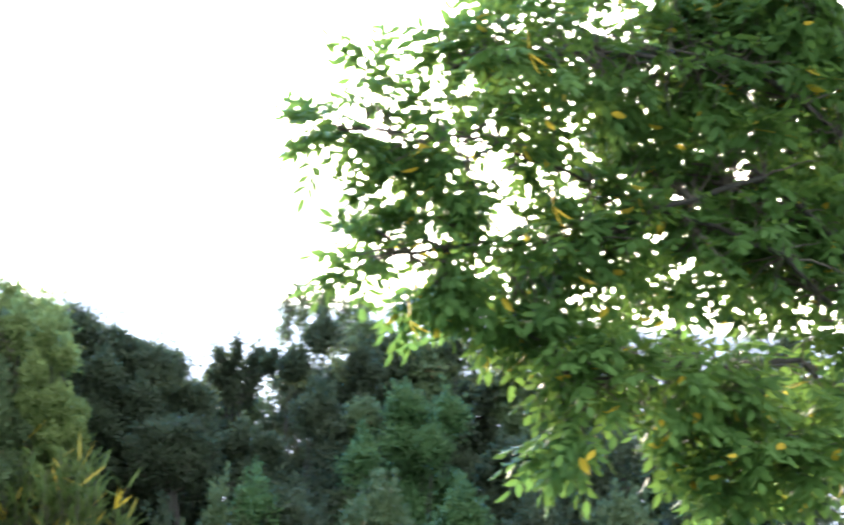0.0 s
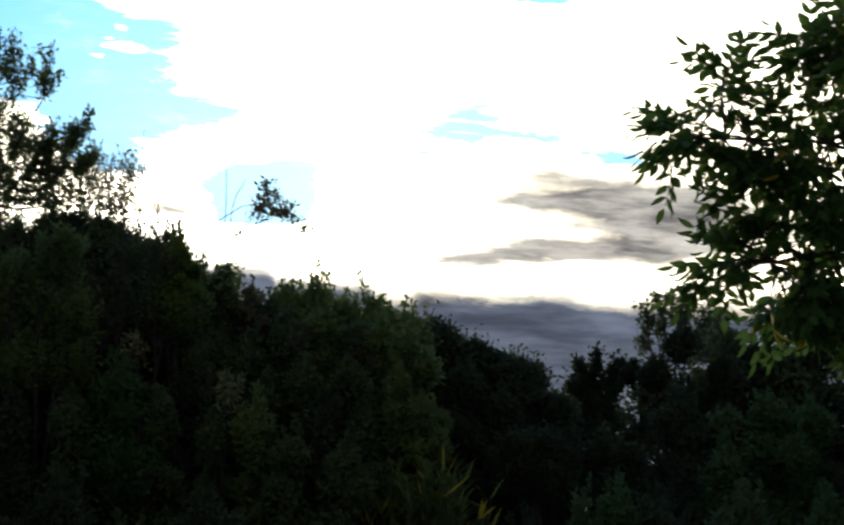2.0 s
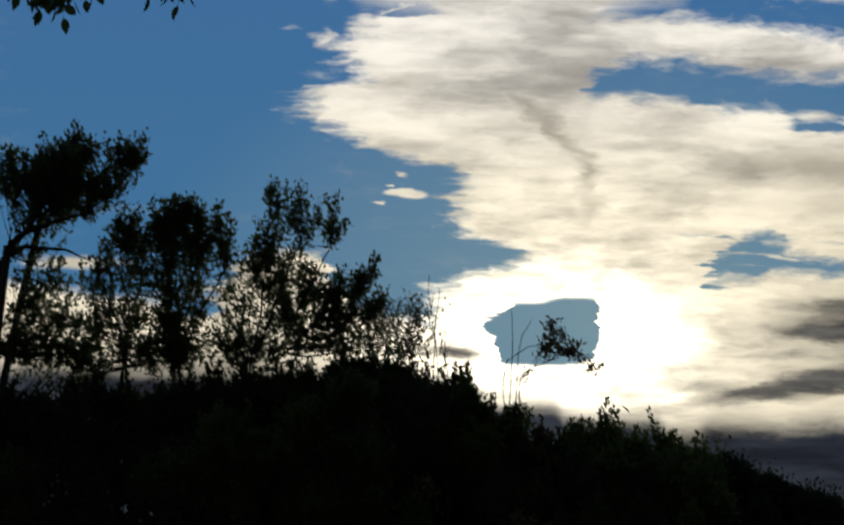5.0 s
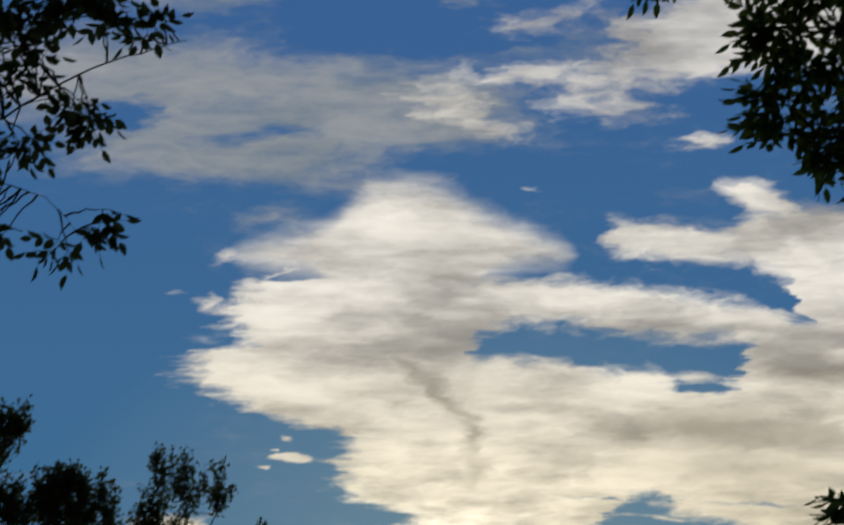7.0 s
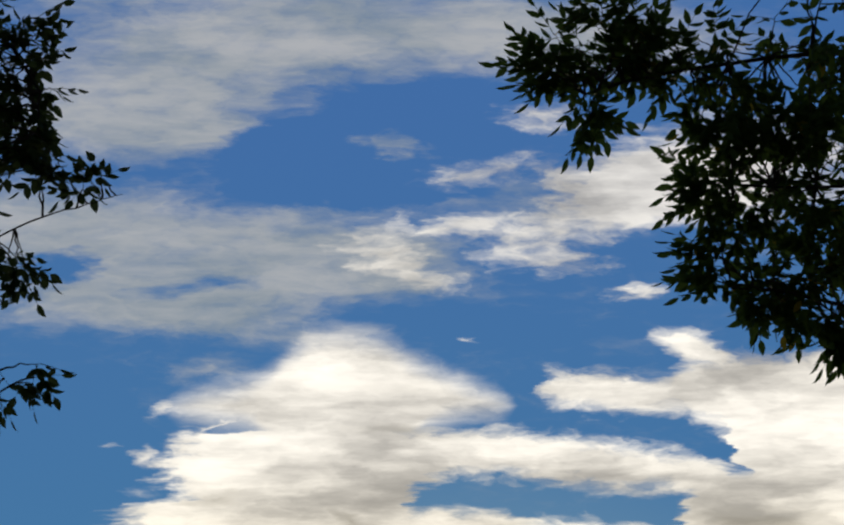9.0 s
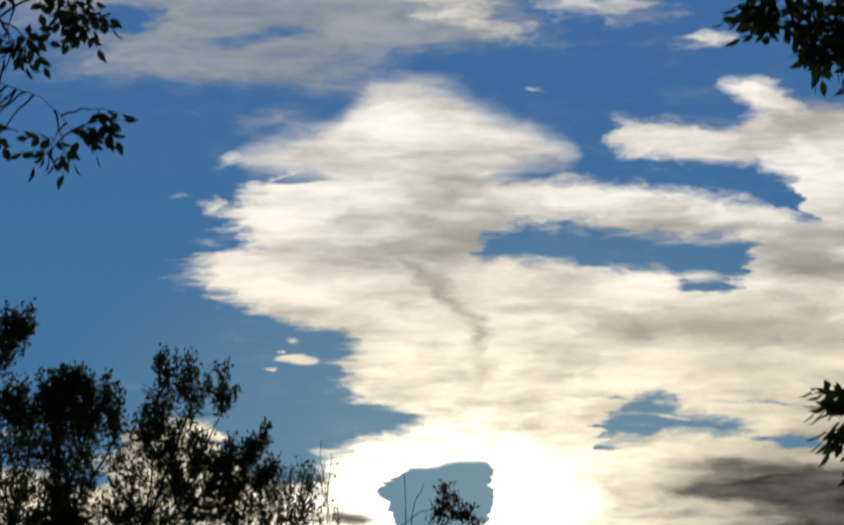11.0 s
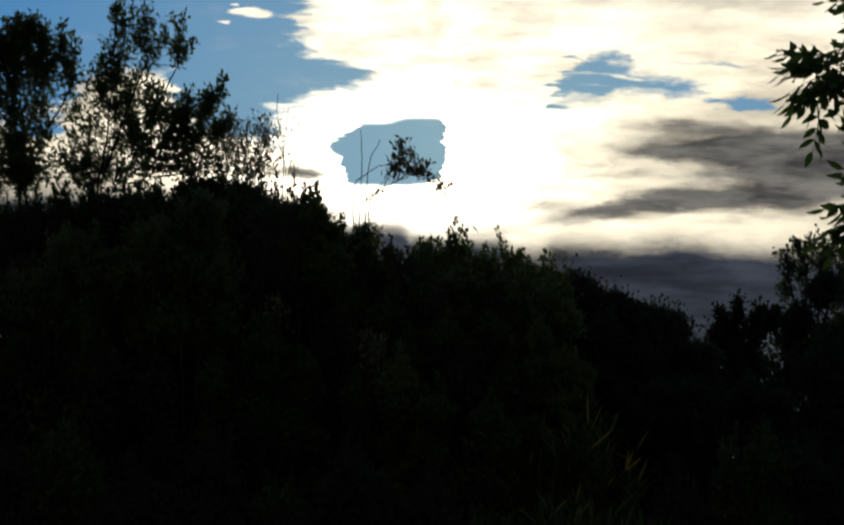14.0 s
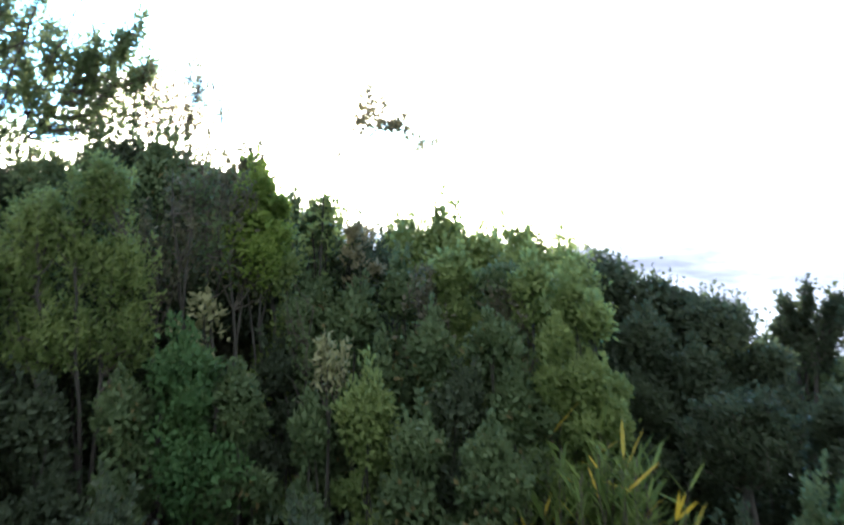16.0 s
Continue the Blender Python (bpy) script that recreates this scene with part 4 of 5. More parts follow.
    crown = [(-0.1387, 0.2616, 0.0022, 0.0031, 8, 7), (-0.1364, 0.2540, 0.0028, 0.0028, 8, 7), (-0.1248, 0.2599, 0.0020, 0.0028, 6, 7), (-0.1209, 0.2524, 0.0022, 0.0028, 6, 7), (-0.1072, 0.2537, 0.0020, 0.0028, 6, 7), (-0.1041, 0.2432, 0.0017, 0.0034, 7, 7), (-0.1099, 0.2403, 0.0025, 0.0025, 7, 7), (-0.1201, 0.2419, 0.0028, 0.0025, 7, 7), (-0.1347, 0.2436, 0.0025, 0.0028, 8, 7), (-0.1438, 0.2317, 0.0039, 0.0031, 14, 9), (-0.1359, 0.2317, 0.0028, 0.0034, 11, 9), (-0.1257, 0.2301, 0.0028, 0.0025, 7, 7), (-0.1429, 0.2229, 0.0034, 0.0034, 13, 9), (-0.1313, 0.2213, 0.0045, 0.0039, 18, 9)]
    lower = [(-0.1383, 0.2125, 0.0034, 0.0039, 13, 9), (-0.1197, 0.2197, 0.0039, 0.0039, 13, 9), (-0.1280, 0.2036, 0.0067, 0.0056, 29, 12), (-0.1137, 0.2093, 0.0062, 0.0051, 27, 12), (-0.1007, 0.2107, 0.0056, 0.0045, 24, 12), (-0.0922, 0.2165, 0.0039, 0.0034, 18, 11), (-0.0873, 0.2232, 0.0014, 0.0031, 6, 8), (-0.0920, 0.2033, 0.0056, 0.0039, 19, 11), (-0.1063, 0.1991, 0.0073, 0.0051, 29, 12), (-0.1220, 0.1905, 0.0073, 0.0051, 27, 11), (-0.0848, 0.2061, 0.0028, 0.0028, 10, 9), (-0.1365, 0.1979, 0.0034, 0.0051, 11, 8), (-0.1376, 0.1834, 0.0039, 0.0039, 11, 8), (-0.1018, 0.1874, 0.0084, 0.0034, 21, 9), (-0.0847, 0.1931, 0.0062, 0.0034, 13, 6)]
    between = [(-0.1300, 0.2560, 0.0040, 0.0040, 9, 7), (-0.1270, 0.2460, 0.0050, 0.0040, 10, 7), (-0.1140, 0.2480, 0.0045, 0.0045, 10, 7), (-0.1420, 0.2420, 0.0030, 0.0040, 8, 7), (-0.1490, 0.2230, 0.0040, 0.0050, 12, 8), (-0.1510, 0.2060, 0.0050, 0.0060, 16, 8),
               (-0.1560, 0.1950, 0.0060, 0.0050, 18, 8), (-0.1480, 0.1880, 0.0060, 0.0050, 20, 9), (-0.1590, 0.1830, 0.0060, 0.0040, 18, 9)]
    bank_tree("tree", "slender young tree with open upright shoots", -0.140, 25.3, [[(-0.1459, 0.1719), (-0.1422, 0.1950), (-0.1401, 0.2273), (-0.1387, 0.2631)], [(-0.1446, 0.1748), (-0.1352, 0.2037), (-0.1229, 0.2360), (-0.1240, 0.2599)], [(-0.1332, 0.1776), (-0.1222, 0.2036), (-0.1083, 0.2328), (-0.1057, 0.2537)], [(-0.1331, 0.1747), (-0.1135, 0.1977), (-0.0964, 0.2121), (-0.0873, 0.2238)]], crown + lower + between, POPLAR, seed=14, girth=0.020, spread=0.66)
    bank_tree("willow_tree", "light green willow with drooping clumps on dark bare stems", -0.106, 22.9, [[(-0.112, 0.08), (-0.119, 0.120), (-0.118, 0.156)], [(-0.104, 0.08), (-0.106, 0.130), (-0.097, 0.168)], [(-0.098, 0.07), (-0.095, 0.105), (-0.088, 0.140)], [(-0.110, 0.07), (-0.124, 0.10), (-0.130, 0.130)]],
              [(-0.118, 0.148, 0.0095, 0.0075, 75, 30), (-0.096, 0.160, 0.0080, 0.0065, 60, 30), (-0.091, 0.132, 0.0100, 0.0080, 85, 30), (-0.126, 0.129, 0.0085, 0.0085, 70, 30), (-0.118, 0.106, 0.0100, 0.0085, 75, 30), (-0.088, 0.108, 0.0070, 0.0090, 55, 30), (-0.105, 0.137, 0.0060, 0.0060, 30, 26), (-0.104, 0.112, 0.005, 0.008, 24, 26)],
              WILLOW, 0.062, 0.025, seed=18, girth=0.026)
    bank_tree("willow_tree", "light green willow with several upright dark stems", -0.150, 22.7, [[(-0.152, 0.08), (-0.158, 0.150)], [(-0.146, 0.08), (-0.142, 0.140)], [(-0.155, 0.07), (-0.170, 0.125)]],
              [(-0.158, 0.142, 0.010, 0.010, 70, 30), (-0.142, 0.132, 0.009, 0.011, 70, 30), (-0.170, 0.120, 0.010, 0.010, 60, 28), (-0.150, 0.108, 0.010, 0.010, 60, 28)], WILLOW, 0.062, 0.025, seed=19, girth=0.024)
    for k, (u, v) in enumerate([(-0.178, 0.140), (-0.068, 0.166), (-0.058, 0.168), (-0.049, 0.162), (-0.079, 0.150), (-0.026, 0.118), (0.019, 0.128), (0.050, 0.120)]):
        bank_tree("sapling", "thin dark sapling with bare stems and few faded leaves", u, 23.3, [[(u + 0.002, v * 0.5), (u - 0.003, v)], [(u - 0.002, v * 0.5), (u + 0.005, v * 0.95)]],
                  [(u, v * 0.94, 0.006, 0.008, 16, 9), (u + 0.003, v * 0.82, 0.007, 0.010, 14, 8)], (RUSSET, RUSSET, THICKET)[k % 3], 0.06, 0.03, seed=30 + k, girth=0.03)
    bank_tree("sapling", "small sapling with a few pale yellow leaves", -0.0155, 22.6, [[(-0.0155, 0.06), (-0.0160, 0.100)], [(-0.0150, 0.07), (-0.0100, 0.096)]], [(-0.0160, 0.0985, 0.0014, 0.0028, 8, 12), (-0.0100, 0.0955, 0.0014, 0.0018, 5, 10), (-0.0175, 0.0935, 0.0012, 0.0012, 3, 9)], PALE, 0.075, 0.036, seed=40, girth=0.012)
    bank_tree("tree", "small round-crowned dark tree on a single trunk", 0.1325, 23.3, [[(0.1328, 0.045), (0.131, 0.070)], [(0.134, 0.045), (0.142, 0.066)], [(0.132, 0.045), (0.121, 0.064)]],
              [(0.131, 0.070, 0.0110, 0.0065, 110, 30), (0.120, 0.064, 0.0070, 0.0060, 70, 28), (0.143, 0.064, 0.0070, 0.0060, 70, 28), (0.131, 0.058, 0.012, 0.004, 60, 26)], DARK, 0.062, 0.033, seed=41, girth=0.045)
    bank_tree("tree", "clumpy dark poplar with gaps of sky between its heads", 0.160, 27.4, [[(0.157, 0.09), (0.1535, 0.116)], [(0.160, 0.09), (0.1605, 0.118)], [(0.164, 0.09), (0.1705, 0.116)]],
              [(0.1535, 0.1110, 0.0022, 0.0030, 12, 12), (0.1575, 0.1060, 0.0022, 0.0022, 7, 10), (0.1618, 0.1155, 0.0024, 0.0030, 12, 12), (0.1655, 0.1080, 0.0022, 0.0020, 6, 10), (0.1708, 0.1130, 0.0022, 0.0026, 11, 12), (0.1505, 0.1020, 0.0022, 0.0030, 9, 12),
               (0.1600, 0.1045, 0.0040, 0.0020, 14, 13), (0.1690, 0.1065, 0.0034, 0.0024, 14, 13), (0.1760, 0.1080, 0.0026, 0.0040, 16, 14), (0.154, 0.1005, 0.004, 0.002, 14, 13), (0.1590, 0.0950, 0.0060, 0.0040, 26, 14), (0.1690, 0.0960, 0.0050, 0.0040, 22, 14)], DARK, 0.070, 0.042, seed=42, girth=0.04)
    bank_tree("tree", "tall feathery tree with thin grey-green leaves", 0.197, 28.6, [[(0.190, 0.11), (0.1855, 0.140)], [(0.195, 0.11), (0.1945, 0.146)], [(0.200, 0.11), (0.2035, 0.146)], [(0.204, 0.11), (0.214, 0.143)]],
              [(0.1850, 0.1395, 0.0030, 0.0050, 12, 9), (0.1915, 0.1440, 0.0032, 0.0036, 12, 9), (0.1985, 0.1455, 0.0032, 0.0036, 12, 9), (0.2060, 0.1440, 0.0036, 0.0040, 12, 9), (0.2140, 0.1410, 0.0040, 0.0046, 12, 9), (0.1860, 0.1270, 0.0036, 0.0060, 12, 9), (0.2230, 0.1360, 0.005, 0.005, 12, 9),
               (0.1940, 0.1340, 0.0050, 0.0050, 14, 9), (0.2040, 0.1340, 0.0050, 0.0050, 14, 9), (0.2140, 0.1310, 0.0050, 0.0050, 14, 9)], THICKET, 0.070, 0.040, seed=43, girth=0.045)
    bank_tree("tree", "low twiggy sapling with small thin reddish leaves", -0.078, 25.3, [[(-0.084, 0.18), (-0.086, 0.203)], [(-0.076, 0.18), (-0.074, 0.208)], [(-0.070, 0.18), (-0.0625, 0.206)], [(-0.074, 0.18), (-0.066, 0.196)]],
              [(-0.080, 0.202, 0.009, 0.007, 30, 6), (-0.068, 0.199, 0.010, 0.007, 34, 5), (-0.080, 0.187, 0.014, 0.006, 50, 7), (-0.064, 0.188, 0.008, 0.008, 26, 4)], FAWN, 0.055, 0.026, seed=15, girth=0.012, twig=0.0045)
    bank_tree("dead_tree", "bare dead sapling with thin forked twigs", -0.0565, 25.3, [[(-0.0565, 0.18), (-0.0595, 0.219)], [(-0.0565, 0.192), (-0.0545, 0.212)], [(-0.0565, 0.186), (-0.0610, 0.205)]], [(-0.0580, 0.205, 0.003, 0.006, 7, 0)], FAWN, seed=20, girth=0.007)
    bank_tree("dead_tree", "bare dead sapling without leaves", -0.051, 25.3, [[(-0.0518, 0.17), (-0.0515, 0.191)], [(-0.050, 0.17), (-0.0535, 0.186)]], [(-0.053, 0.183, 0.004, 0.005, 8, 0)], FAWN, seed=16, girth=0.009)
    # fawn leaf colour on this tuft stands in for sunlight on green leaves
    bank_tree("tree", "lone thin sapling with a leafy tuft and bare side twigs", -0.026, 24.0, [[(-0.0235, 0.164), (-0.0215, 0.1764), (-0.0110, 0.1835), (0.0020, 0.1860), (-0.0004, 0.1955)], [(-0.0190, 0.1790), (-0.0188, 0.188), (-0.0194, 0.2010)], [(-0.0160, 0.1805), (-0.0145, 0.188), (-0.0100, 0.1965)],
                                                                                                    [(-0.0150, 0.1690), (-0.0120, 0.1715), (0.0060, 0.1800), (0.0170, 0.1785), (0.0222, 0.1720)]],
              [(-0.0002, 0.1935, 0.0016, 0.0026, 6, 5), (0.0050, 0.1890, 0.0018, 0.0022, 6, 5), (-0.0012, 0.1875, 0.0024, 0.0024, 8, 5), (0.0100, 0.1840, 0.0026, 0.0020, 7, 5), (-0.0030, 0.1815, 0.0026, 0.0018, 7, 5), (0.0040, 0.1825, 0.0034, 0.0018, 9, 5),
               (0.0120, 0.1800, 0.0018, 0.0014, 4, 4), (0.0185, 0.1772, 0.0024, 0.0014, 4, 4), (0.0215, 0.1730, 0.0012, 0.0014, 2, 4), (-0.0118, 0.1710, 0.0020, 0.0010, 2, 4), (-0.0150, 0.1688, 0.0014, 0.0010, 2, 3)],
              FAWN, 0.064, 0.036, seed=17, girth=0.007, reach=(0.05, 0.13), spread=0.6, twig=0.004)


build_bank_trees()


# ---- tall reeds with long leaves ----
def reed_clump(u, d, top, radius, seed, stems=24):
    rng = np.random.default_rng(seed)
    x, z0 = u * d, ground_height(u * d, d)
    height = 1.6 + top * d - z0
    ob = base("reed", (x, d, z0), "tall yellow-green reed clump with long narrow leaves", "reed", "reeds by the bank")
    lines, pieces = [], []
    for i in range(stems):
        foot = np.array((rng.normal(0, radius * 0.4), rng.normal(0, radius * 0.4), -0.03))
        tip = foot * (1.8, 1.8, 0) + (0, 0, height * rng.uniform(0.7, 1.0))
        line = curve(foot, tip, rng, 0.0, 0.01)
        lines.append((line, 0.007, 0.003))
        for _ in range(24):
            t = rng.uniform(0.15, 1.0)
            q = foot + (tip - foot) * t
            a = rng.uniform(0, 2 * np.pi)
            out = np.array((math.cos(a) * 0.6, math.sin(a) * 0.6, rng.uniform(0.15, 0.95)))
            pieces.append((q, out))
    place, along = np.array([p[0] for p in pieces]), np.array([p[1] for p in pieces])
    size = rng.uniform(0.20, 0.42, (len(place), 1))
    side = unit(np.cross(along, (0.0, 0.0, 1.0)) + rng.normal(0, 0.2, along.shape))
    for line in lines:
        part("stem", mesh_from("stem", *tubes([line], 4)), TWIG, ob)
    part("foliage", mesh_from("foliage", *leaflets(place, along, side, size, size * 0.085)), REED, ob, kind="stuff")
    return ob


def build_reeds():
    for i, (u, v, d, r) in enumerate([(0.062, 0.060, 22.6, 0.26), (0.078, 0.070, 22.6, 0.26), (0.095, 0.058, 22.5, 0.24), (0.070, 0.022, 21.6, 0.26), (0.088, 0.016, 21.6, 0.26), (0.118, 0.010, 21.4, 0.22), (0.1065, 0.036, 22.3, 0.10)]):
        reed_clump(u, d, v, r, 700 + i, 19 if r > 0.15 else 5)
    # three yellow blades that stand out of the clump
    ob = base("reed", at(0.1062, 0.036, 22.2), "bright yellow dried reed leaves", "reed", "reeds by the bank")
    ob.location.z = ground_height(0.1062 * 22.2, 22.2)
    h = 1.6 + 0.0365 * 22.2 - ob.location.z
    rng = np.random.default_rng(3)
    part("stem", mesh_from("stem", *tubes([(curve(np.array((0, 0, -0.05)), np.array((0, 0, h)), rng), 0.007, 0.003)], 5)), TWIG, ob)
    for lean in (0.15, 0.35, 1.1):
        v, f = leaflets(np.array([(0.0, 0.0, h)]), np.array([(lean, -0.2, 0.9)]), np.array([(0.9, 0.1, -lean)]), 0.24, 0.028)
        part("leaf", mesh_from("leaf", v, f), ASH_YELLOW, ob, "yellow dried leaf")


build_reeds()


# ---- near tree with feathered leaves ----
def feathered_tree(name, label, foot, limbs, clusters, material, leaf, wide, seed, inset, pairs, single=()):
    """Trunk and limbs as lines of points; each cluster holds twigs set with feathered leaves. The sparse outer twigs carry leaves of their own."""
    rng = np.random.default_rng(seed)
    origin = np.array((*foot, 0.0))
    ob = base(name, origin, label, "tree", "near trees")
    lines, nodes = [], []
    for pts, r0, r1 in limbs:
        fine = np.concatenate([curve(np.array(a), np.array(b), rng, 0.02, 0.012, 6)[:-1] for a, b in zip(pts, pts[1:])] + [np.array(pts[-1])[None]])
        lines.append((fine, r0, r1))
        nodes.append(fine)
    part("trunk", mesh_from("trunk", *tubes([(lines[0][0] - origin, *lines[0][1:])], 10)), BARK, ob)
    limb_objects = [part("limb", mesh_from("limb", *tubes([(line - origin, r0, r1)], 7)), BARK, ob) for line, r0, r1 in lines[1:]]
    owner = np.concatenate([np.full(len(n), i) for i, n in enumerate(nodes[1:])])
    nodes = np.concatenate(nodes[1:])
    kinds = [compound_leaf(rng, leaf, wide, k) for k in pairs]
    shared = [mesh_from("leaf", *k) for k in kinds]
    for me in shared:
        me.materials.append(material)
    twigs, pieces = [], []
    for u, v, d, ru, rv, count, outer in clusters:
        c = at(u + inset, v + 0.006, d)
        for _ in range(count):
            g = unit(rng.normal(0, 1, 3)) * rng.uniform(0, 1) ** 0.4
            tip = c + g * np.array((ru * d, max(ru, 0.02) * d * 0.9, rv * d))
            far_off = np.linalg.norm(nodes - tip, axis=1)
            nearest = np.argmin(far_off + rng.uniform(0, 0.3, len(nodes)))
            root = nodes[nearest]
            line = curve(root, tip, rng, 0.06, 0.02, 7)
            twigs.append((line - origin, 0.006, 0.0015))
            ahead_dir = unit(line[-1] - line[-3])
            for k in range(3):
                q = line[-1] + (line[-2] - line[-1]) * (k * 0.33)
                a = rng.uniform(0, 2 * np.pi)
                out = ahead_dir * (0.8 if k == 0 else 0.35) + np.array((math.cos(a), math.sin(a), rng.uniform(-0.9, 0.3))) * (0.4 if k == 0 else 0.8)
                if outer:
                    one = part("leaf", shared[rng.integers(0, len(shared))], material, limb_objects[owner[nearest]])
                    one.matrix_local = matrix_along(q - origin, out, rng)
                else:
                    vs, fs = kinds[rng.integers(0, len(kinds))]
                    pieces.append((turned(vs, q - origin, out, rng), fs))
    part("branchwork", mesh_from("branchwork", *tubes(twigs, 4)), TWIG, ob, kind="stuff")
    part("crown", mesh_from("crown", *joined(pieces)), material, ob, kind="stuff")
    for u, v, d in single:
        q = at(u, v, d)
        for k in range(3):
            vs, fs = leaflets(np.zeros((1, 3)), np.array([(math.cos(k * 1.3 - 1.0), 0.1, math.sin(k * 1.3 - 1.9))]), np.array([(0.3, 0.9, 0.3)]), 0.10, 0.04)
            yellow = part("leaf", mesh_from("yellow_leaf", vs, fs), ASH_YELLOW, ob, "yellow autumn leaf")
            yellow.location = q - origin
    return ob


def build_near_trees():
    d = 8.0
    p = lambda u, v, dd=8.0: tuple(at(u, v, dd))
    limbs = [([(4.75, 8.6, -0.1), (4.65, 8.55, 2.2), (4.7, 8.6, 4.2), (4.5, 8.6, 6.2), (4.4, 8.5, 8.0)], 0.17, 0.05),
             ([(4.66, 8.55, 2.3), p(0.45, 0.175), p(0.36, 0.20), p(0.28, 0.225), p(0.215, 0.225)], 0.014, 0.004),
             ([(4.66, 8.55, 1.9), p(0.46, 0.12), p(0.40, 0.11), p(0.33, 0.105)], 0.017, 0.005),
             ([(4.66, 8.55, 1.7), p(0.47, 0.08), p(0.42, 0.06)], 0.03, 0.008),
             ([(4.68, 8.58, 3.2), p(0.44, 0.27), p(0.35, 0.275), p(0.27, 0.26)], 0.017, 0.005),
             ([(4.68, 8.58, 3.6), p(0.44, 0.34), p(0.34, 0.38), p(0.24, 0.42), p(0.185, 0.43)], 0.017, 0.005),
             ([(4.6, 8.6, 4.6), p(0.42, 0.45), p(0.30, 0.48), p(0.19, 0.49)], 0.017, 0.005),
             ([(4.5, 8.6, 5.4), p(0.40, 0.55), p(0.26, 0.57), p(0.15, 0.555), p(0.115, 0.545)], 0.017, 0.005),
             ([(4.66, 8.55, 2.6), p(0.44, 0.215), p(0.34, 0.175), p(0.25, 0.165)], 0.017, 0.005)]
    # right, up, ahead, half width, half height, twigs, outer
    tips = [(0.192, 0.217, d, 0.010, 0.020, 12, 1), (0.222, 0.245, d, 0.013, 0.018, 10, 1), (0.212, 0.152, d, 0.008, 0.007, 4, 1), (0.105, 0.532, d, 0.010, 0.008, 6, 1), (0.160, 0.482, d, 0.008, 0.008, 5, 1), (0.164, 0.435, d, 0.008, 0.012, 6, 1),
            (0.226, 0.404, d, 0.010, 0.008, 6, 1), (0.315, 0.062, d, 0.010, 0.012, 6, 1)]
    fringe = [(0.225, 0.215, d, 0.018, 0.030, 16, 0), (0.250, 0.205, d, 0.026, 0.045, 24, 0), (0.235, 0.170, d, 0.022, 0.016, 16, 0), (0.290, 0.245, d, 0.050, 0.045, 54, 0), (0.262, 0.150, d, 0.020, 0.018, 22, 0), (0.270, 0.268, d, 0.030, 0.014, 21, 0),
              (0.250, 0.135, d + 0.3, 0.018, 0.012, 11, 0), (0.300, 0.150, d + 0.4, 0.03, 0.02, 14, 0), (0.280, 0.188, d, 0.022, 0.014, 8, 0), (0.300, 0.125, d, 0.030, 0.020, 31, 0)]
    middle = [(0.336, 0.187, d, 0.024, 0.016, 13, 0), (0.322, 0.168, d, 0.022, 0.014, 10, 0), (0.355, 0.215, d + 0.3, 0.05, 0.03, 12, 0), (0.345, 0.265, d + 0.2, 0.065, 0.050, 129, 0), (0.310, 0.180, d, 0.050, 0.040, 36, 0), (0.375, 0.160, d + 0.2, 0.07, 0.045, 77, 0),
              (0.335, 0.105, d - 0.2, 0.035, 0.025, 36, 0), (0.325, 0.072, d - 0.2, 0.014, 0.018, 12, 0), (0.390, 0.095, d - 0.2, 0.04, 0.04, 52, 0), (0.395, 0.050, d - 0.2, 0.02, 0.02, 15, 0)]
    heart = [(0.405, 0.230, d + 0.3, 0.07, 0.08, 156, 0), (0.465, 0.20, d + 0.4, 0.06, 0.10, 120, 0), (0.43, 0.07, d - 0.2, 0.045, 0.04, 58, 0), (0.43, 0.295, d + 0.3, 0.06, 0.035, 156, 0), (0.455, 0.165, d + 0.5, 0.05, 0.03, 65, 0), (0.475, 0.27, d + 0.5, 0.05, 0.05, 75, 0),
             (0.43, 0.275, d + 0.9, 0.08, 0.06, 92, 0), (0.475, 0.20, d + 0.9, 0.05, 0.05, 55, 0), (0.41, 0.185, d + 0.6, 0.06, 0.025, 55, 0), (0.475, 0.10, d, 0.035, 0.06, 55, 0)]
    high = [(0.108, 0.565, d, 0.016, 0.018, 40, 0), (0.140, 0.580, d, 0.025, 0.022, 70, 0), (0.190, 0.470, d, 0.016, 0.040, 42, 0), (0.214, 0.425, d, 0.014, 0.014, 14, 0), (0.228, 0.464, d, 0.028, 0.052, 62, 0), (0.235, 0.560, d, 0.030, 0.03, 24, 0),
            (0.265, 0.48, d + 0.2, 0.05, 0.09, 130, 0), (0.280, 0.40, d, 0.04, 0.03, 45, 0)]
    higher = [(0.335, 0.45, d + 0.3, 0.05, 0.10, 110, 0), (0.330, 0.345, d + 0.2, 0.05, 0.04, 70, 0), (0.42, 0.38, d + 0.3, 0.07, 0.10, 150, 0), (0.198, 0.525, d, 0.020, 0.030, 62, 0), (0.232, 0.515, d, 0.022, 0.030, 56, 0), (0.175, 0.565, d, 0.026, 0.020, 44, 0), (0.206, 0.420, d, 0.014, 0.014, 20, 0),
              (0.270, 0.59, d, 0.08, 0.04, 70, 0), (0.36, 0.63, d, 0.08, 0.06, 60, 0)]
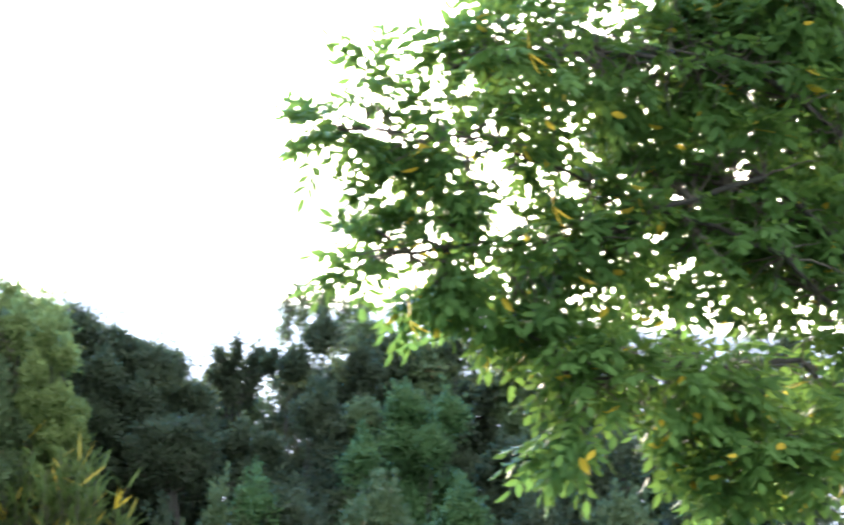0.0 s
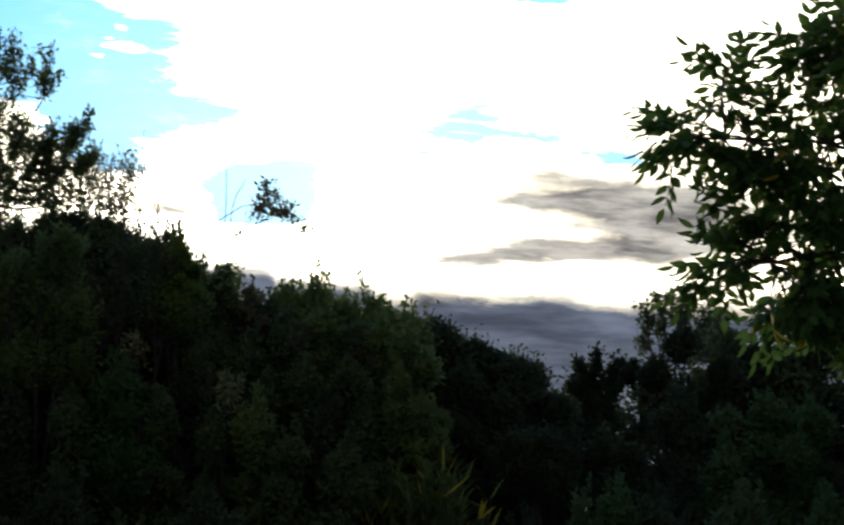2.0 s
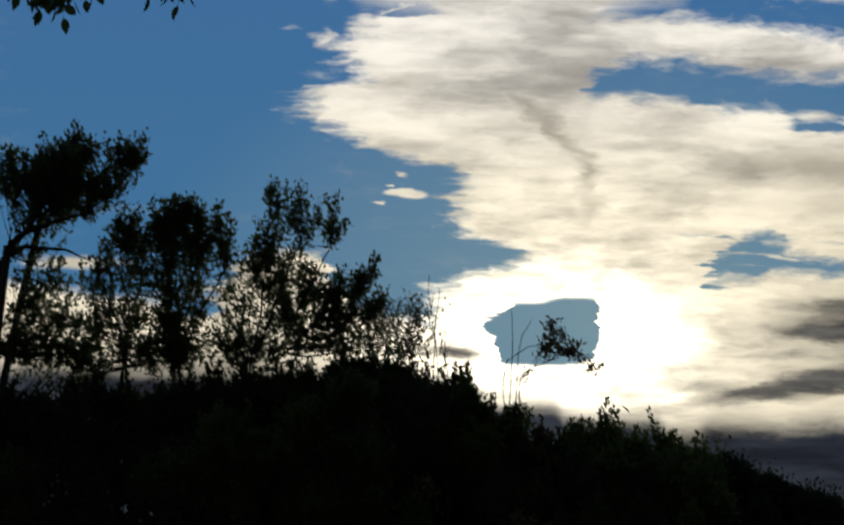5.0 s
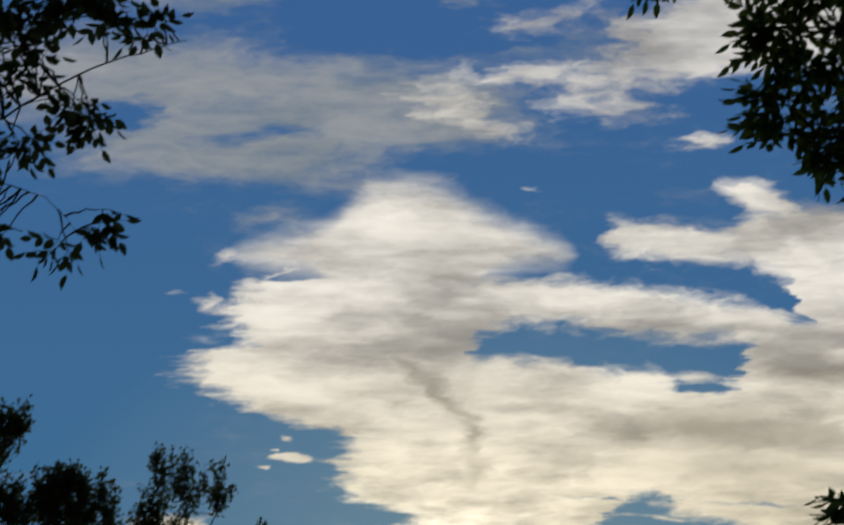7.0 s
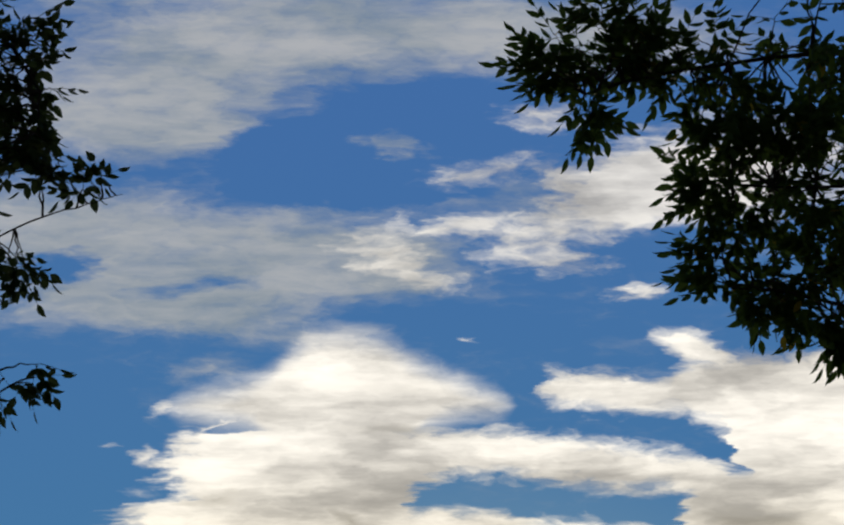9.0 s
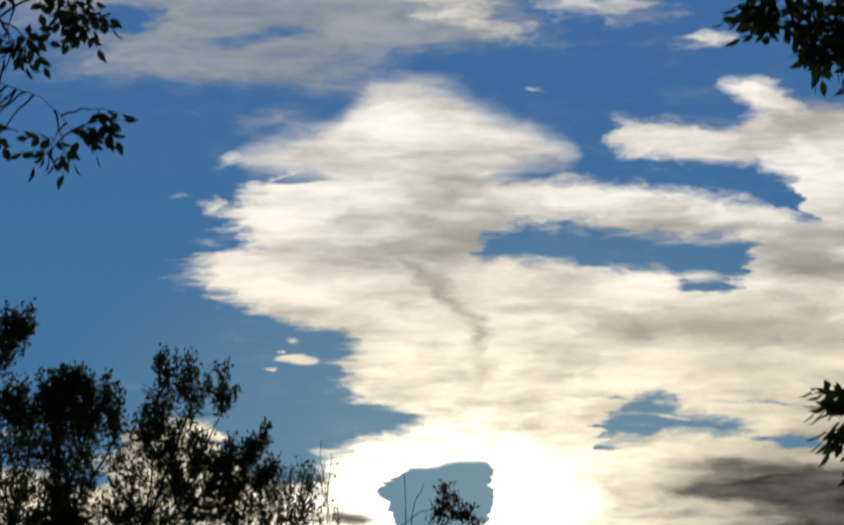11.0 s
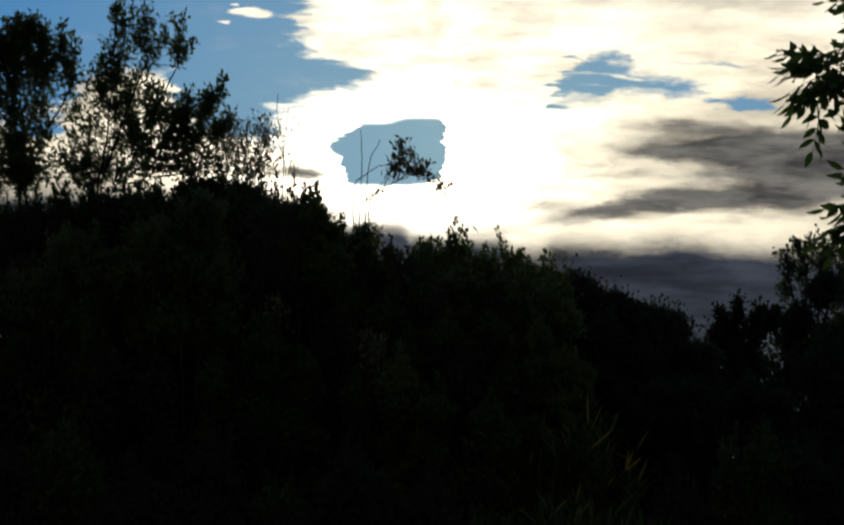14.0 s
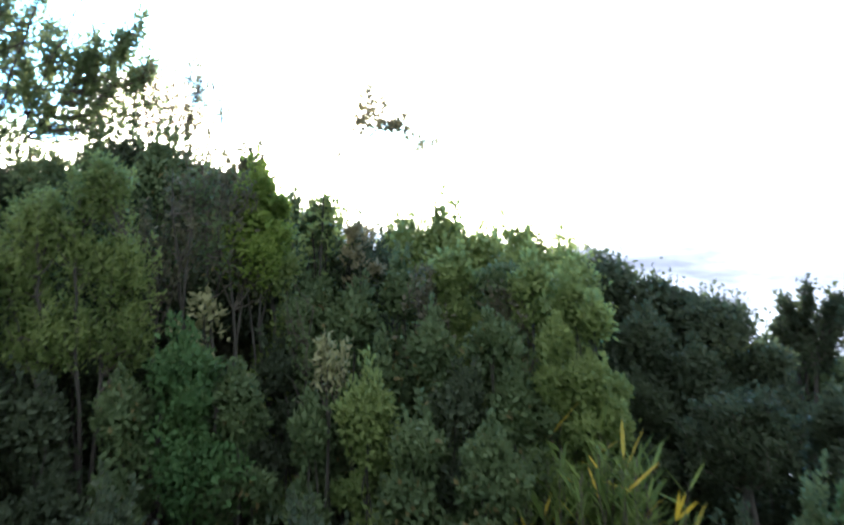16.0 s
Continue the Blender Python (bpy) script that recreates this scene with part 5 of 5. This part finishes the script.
    feathered_tree("ash_tree", "green ash tree with drooping feathered leaves, some turning yellow", (4.75, 8.6), limbs, tips + fringe + middle + heart + [(u - 0.016, v - 0.004, d, ru * 1.1, rv * 1.05, max(4, round(n * 0.36)), o) for u, v, d, ru, rv, n, o in high + higher], ASH, 0.080, 0.034, 21, 0.012, (2, 3, 3, 3, 2, 3),
                   [(0.2510, 0.1317, 7.8), (0.312, 0.272, 7.6), (0.325, 0.193, 7.7)])
    e = 9.0
    q = lambda u, v: tuple(at(u, v, e))
    limbs = [([(-4.3, 9.4, -0.1), (-4.2, 9.4, 2.6), (-4.25, 9.3, 5.0), (-4.0, 9.2, 7.6)], 0.15, 0.05),
             ([(-4.22, 9.35, 3.6), q(-0.30, 0.41), q(-0.2258, 0.4446), q(-0.1794, 0.4733), q(-0.150, 0.483), q(-0.1318, 0.4883)], 0.009, 0.0015),
             ([(-4.22, 9.35, 3.3), q(-0.29, 0.43), q(-0.2236, 0.4083), q(-0.201, 0.4000), q(-0.1850, 0.3815)], 0.0045, 0.001),
             ([(-4.2, 9.3, 5.2), q(-0.28, 0.58), q(-0.20, 0.585), q(-0.178, 0.55), q(-0.180, 0.505)], 0.015, 0.003)]
    tips = [(-0.167, 0.3850, e, 0.003, 0.003, 2, 1), (-0.170, 0.3715, e, 0.003, 0.004, 2, 1), (-0.189, 0.3655, e, 0.005, 0.004, 3, 1), (-0.222, 0.372, e, 0.006, 0.006, 2, 1), (-0.140, 0.487, e, 0.008, 0.004, 3, 1), (-0.150, 0.480, e, 0.005, 0.005, 2, 1),
            (-0.176, 0.437, e, 0.006, 0.005, 4, 1), (-0.190, 0.448, e, 0.010, 0.006, 4, 1), (-0.210, 0.426, e, 0.010, 0.005, 5, 1), (-0.168, 0.500, e, 0.008, 0.006, 5, 0), (-0.263, 0.386, e, 0.005, 0.008, 3, 1), (-0.260, 0.366, e, 0.005, 0.005, 2, 1)]
    rest = [(-0.243, 0.360, e, 0.005, 0.006, 3, 1), (-0.225, 0.377, e, 0.005, 0.004, 3, 1), (-0.256, 0.400, e, 0.006, 0.004, 3, 1), (-0.231, 0.420, e, 0.004, 0.004, 3, 1), (-0.178, 0.550, e, 0.012, 0.045, 28, 0), (-0.180, 0.505, e, 0.012, 0.02, 8, 0),
            (-0.200, 0.500, e, 0.015, 0.02, 9, 0), (-0.212, 0.470, e, 0.012, 0.014, 7, 0), (-0.205, 0.56, e, 0.02, 0.05, 42, 0), (-0.235, 0.50, e, 0.02, 0.06, 34, 0), (-0.26, 0.57, e, 0.03, 0.05, 50, 0)]
    feathered_tree("ash_tree", "overhanging tree with slender twigs and small dark leaves", (-4.3, 9.4), limbs, tips + rest, HANGING, 0.076, 0.042, 22, -0.004, (1, 1, 2, 1, 2, 1))


build_near_trees()
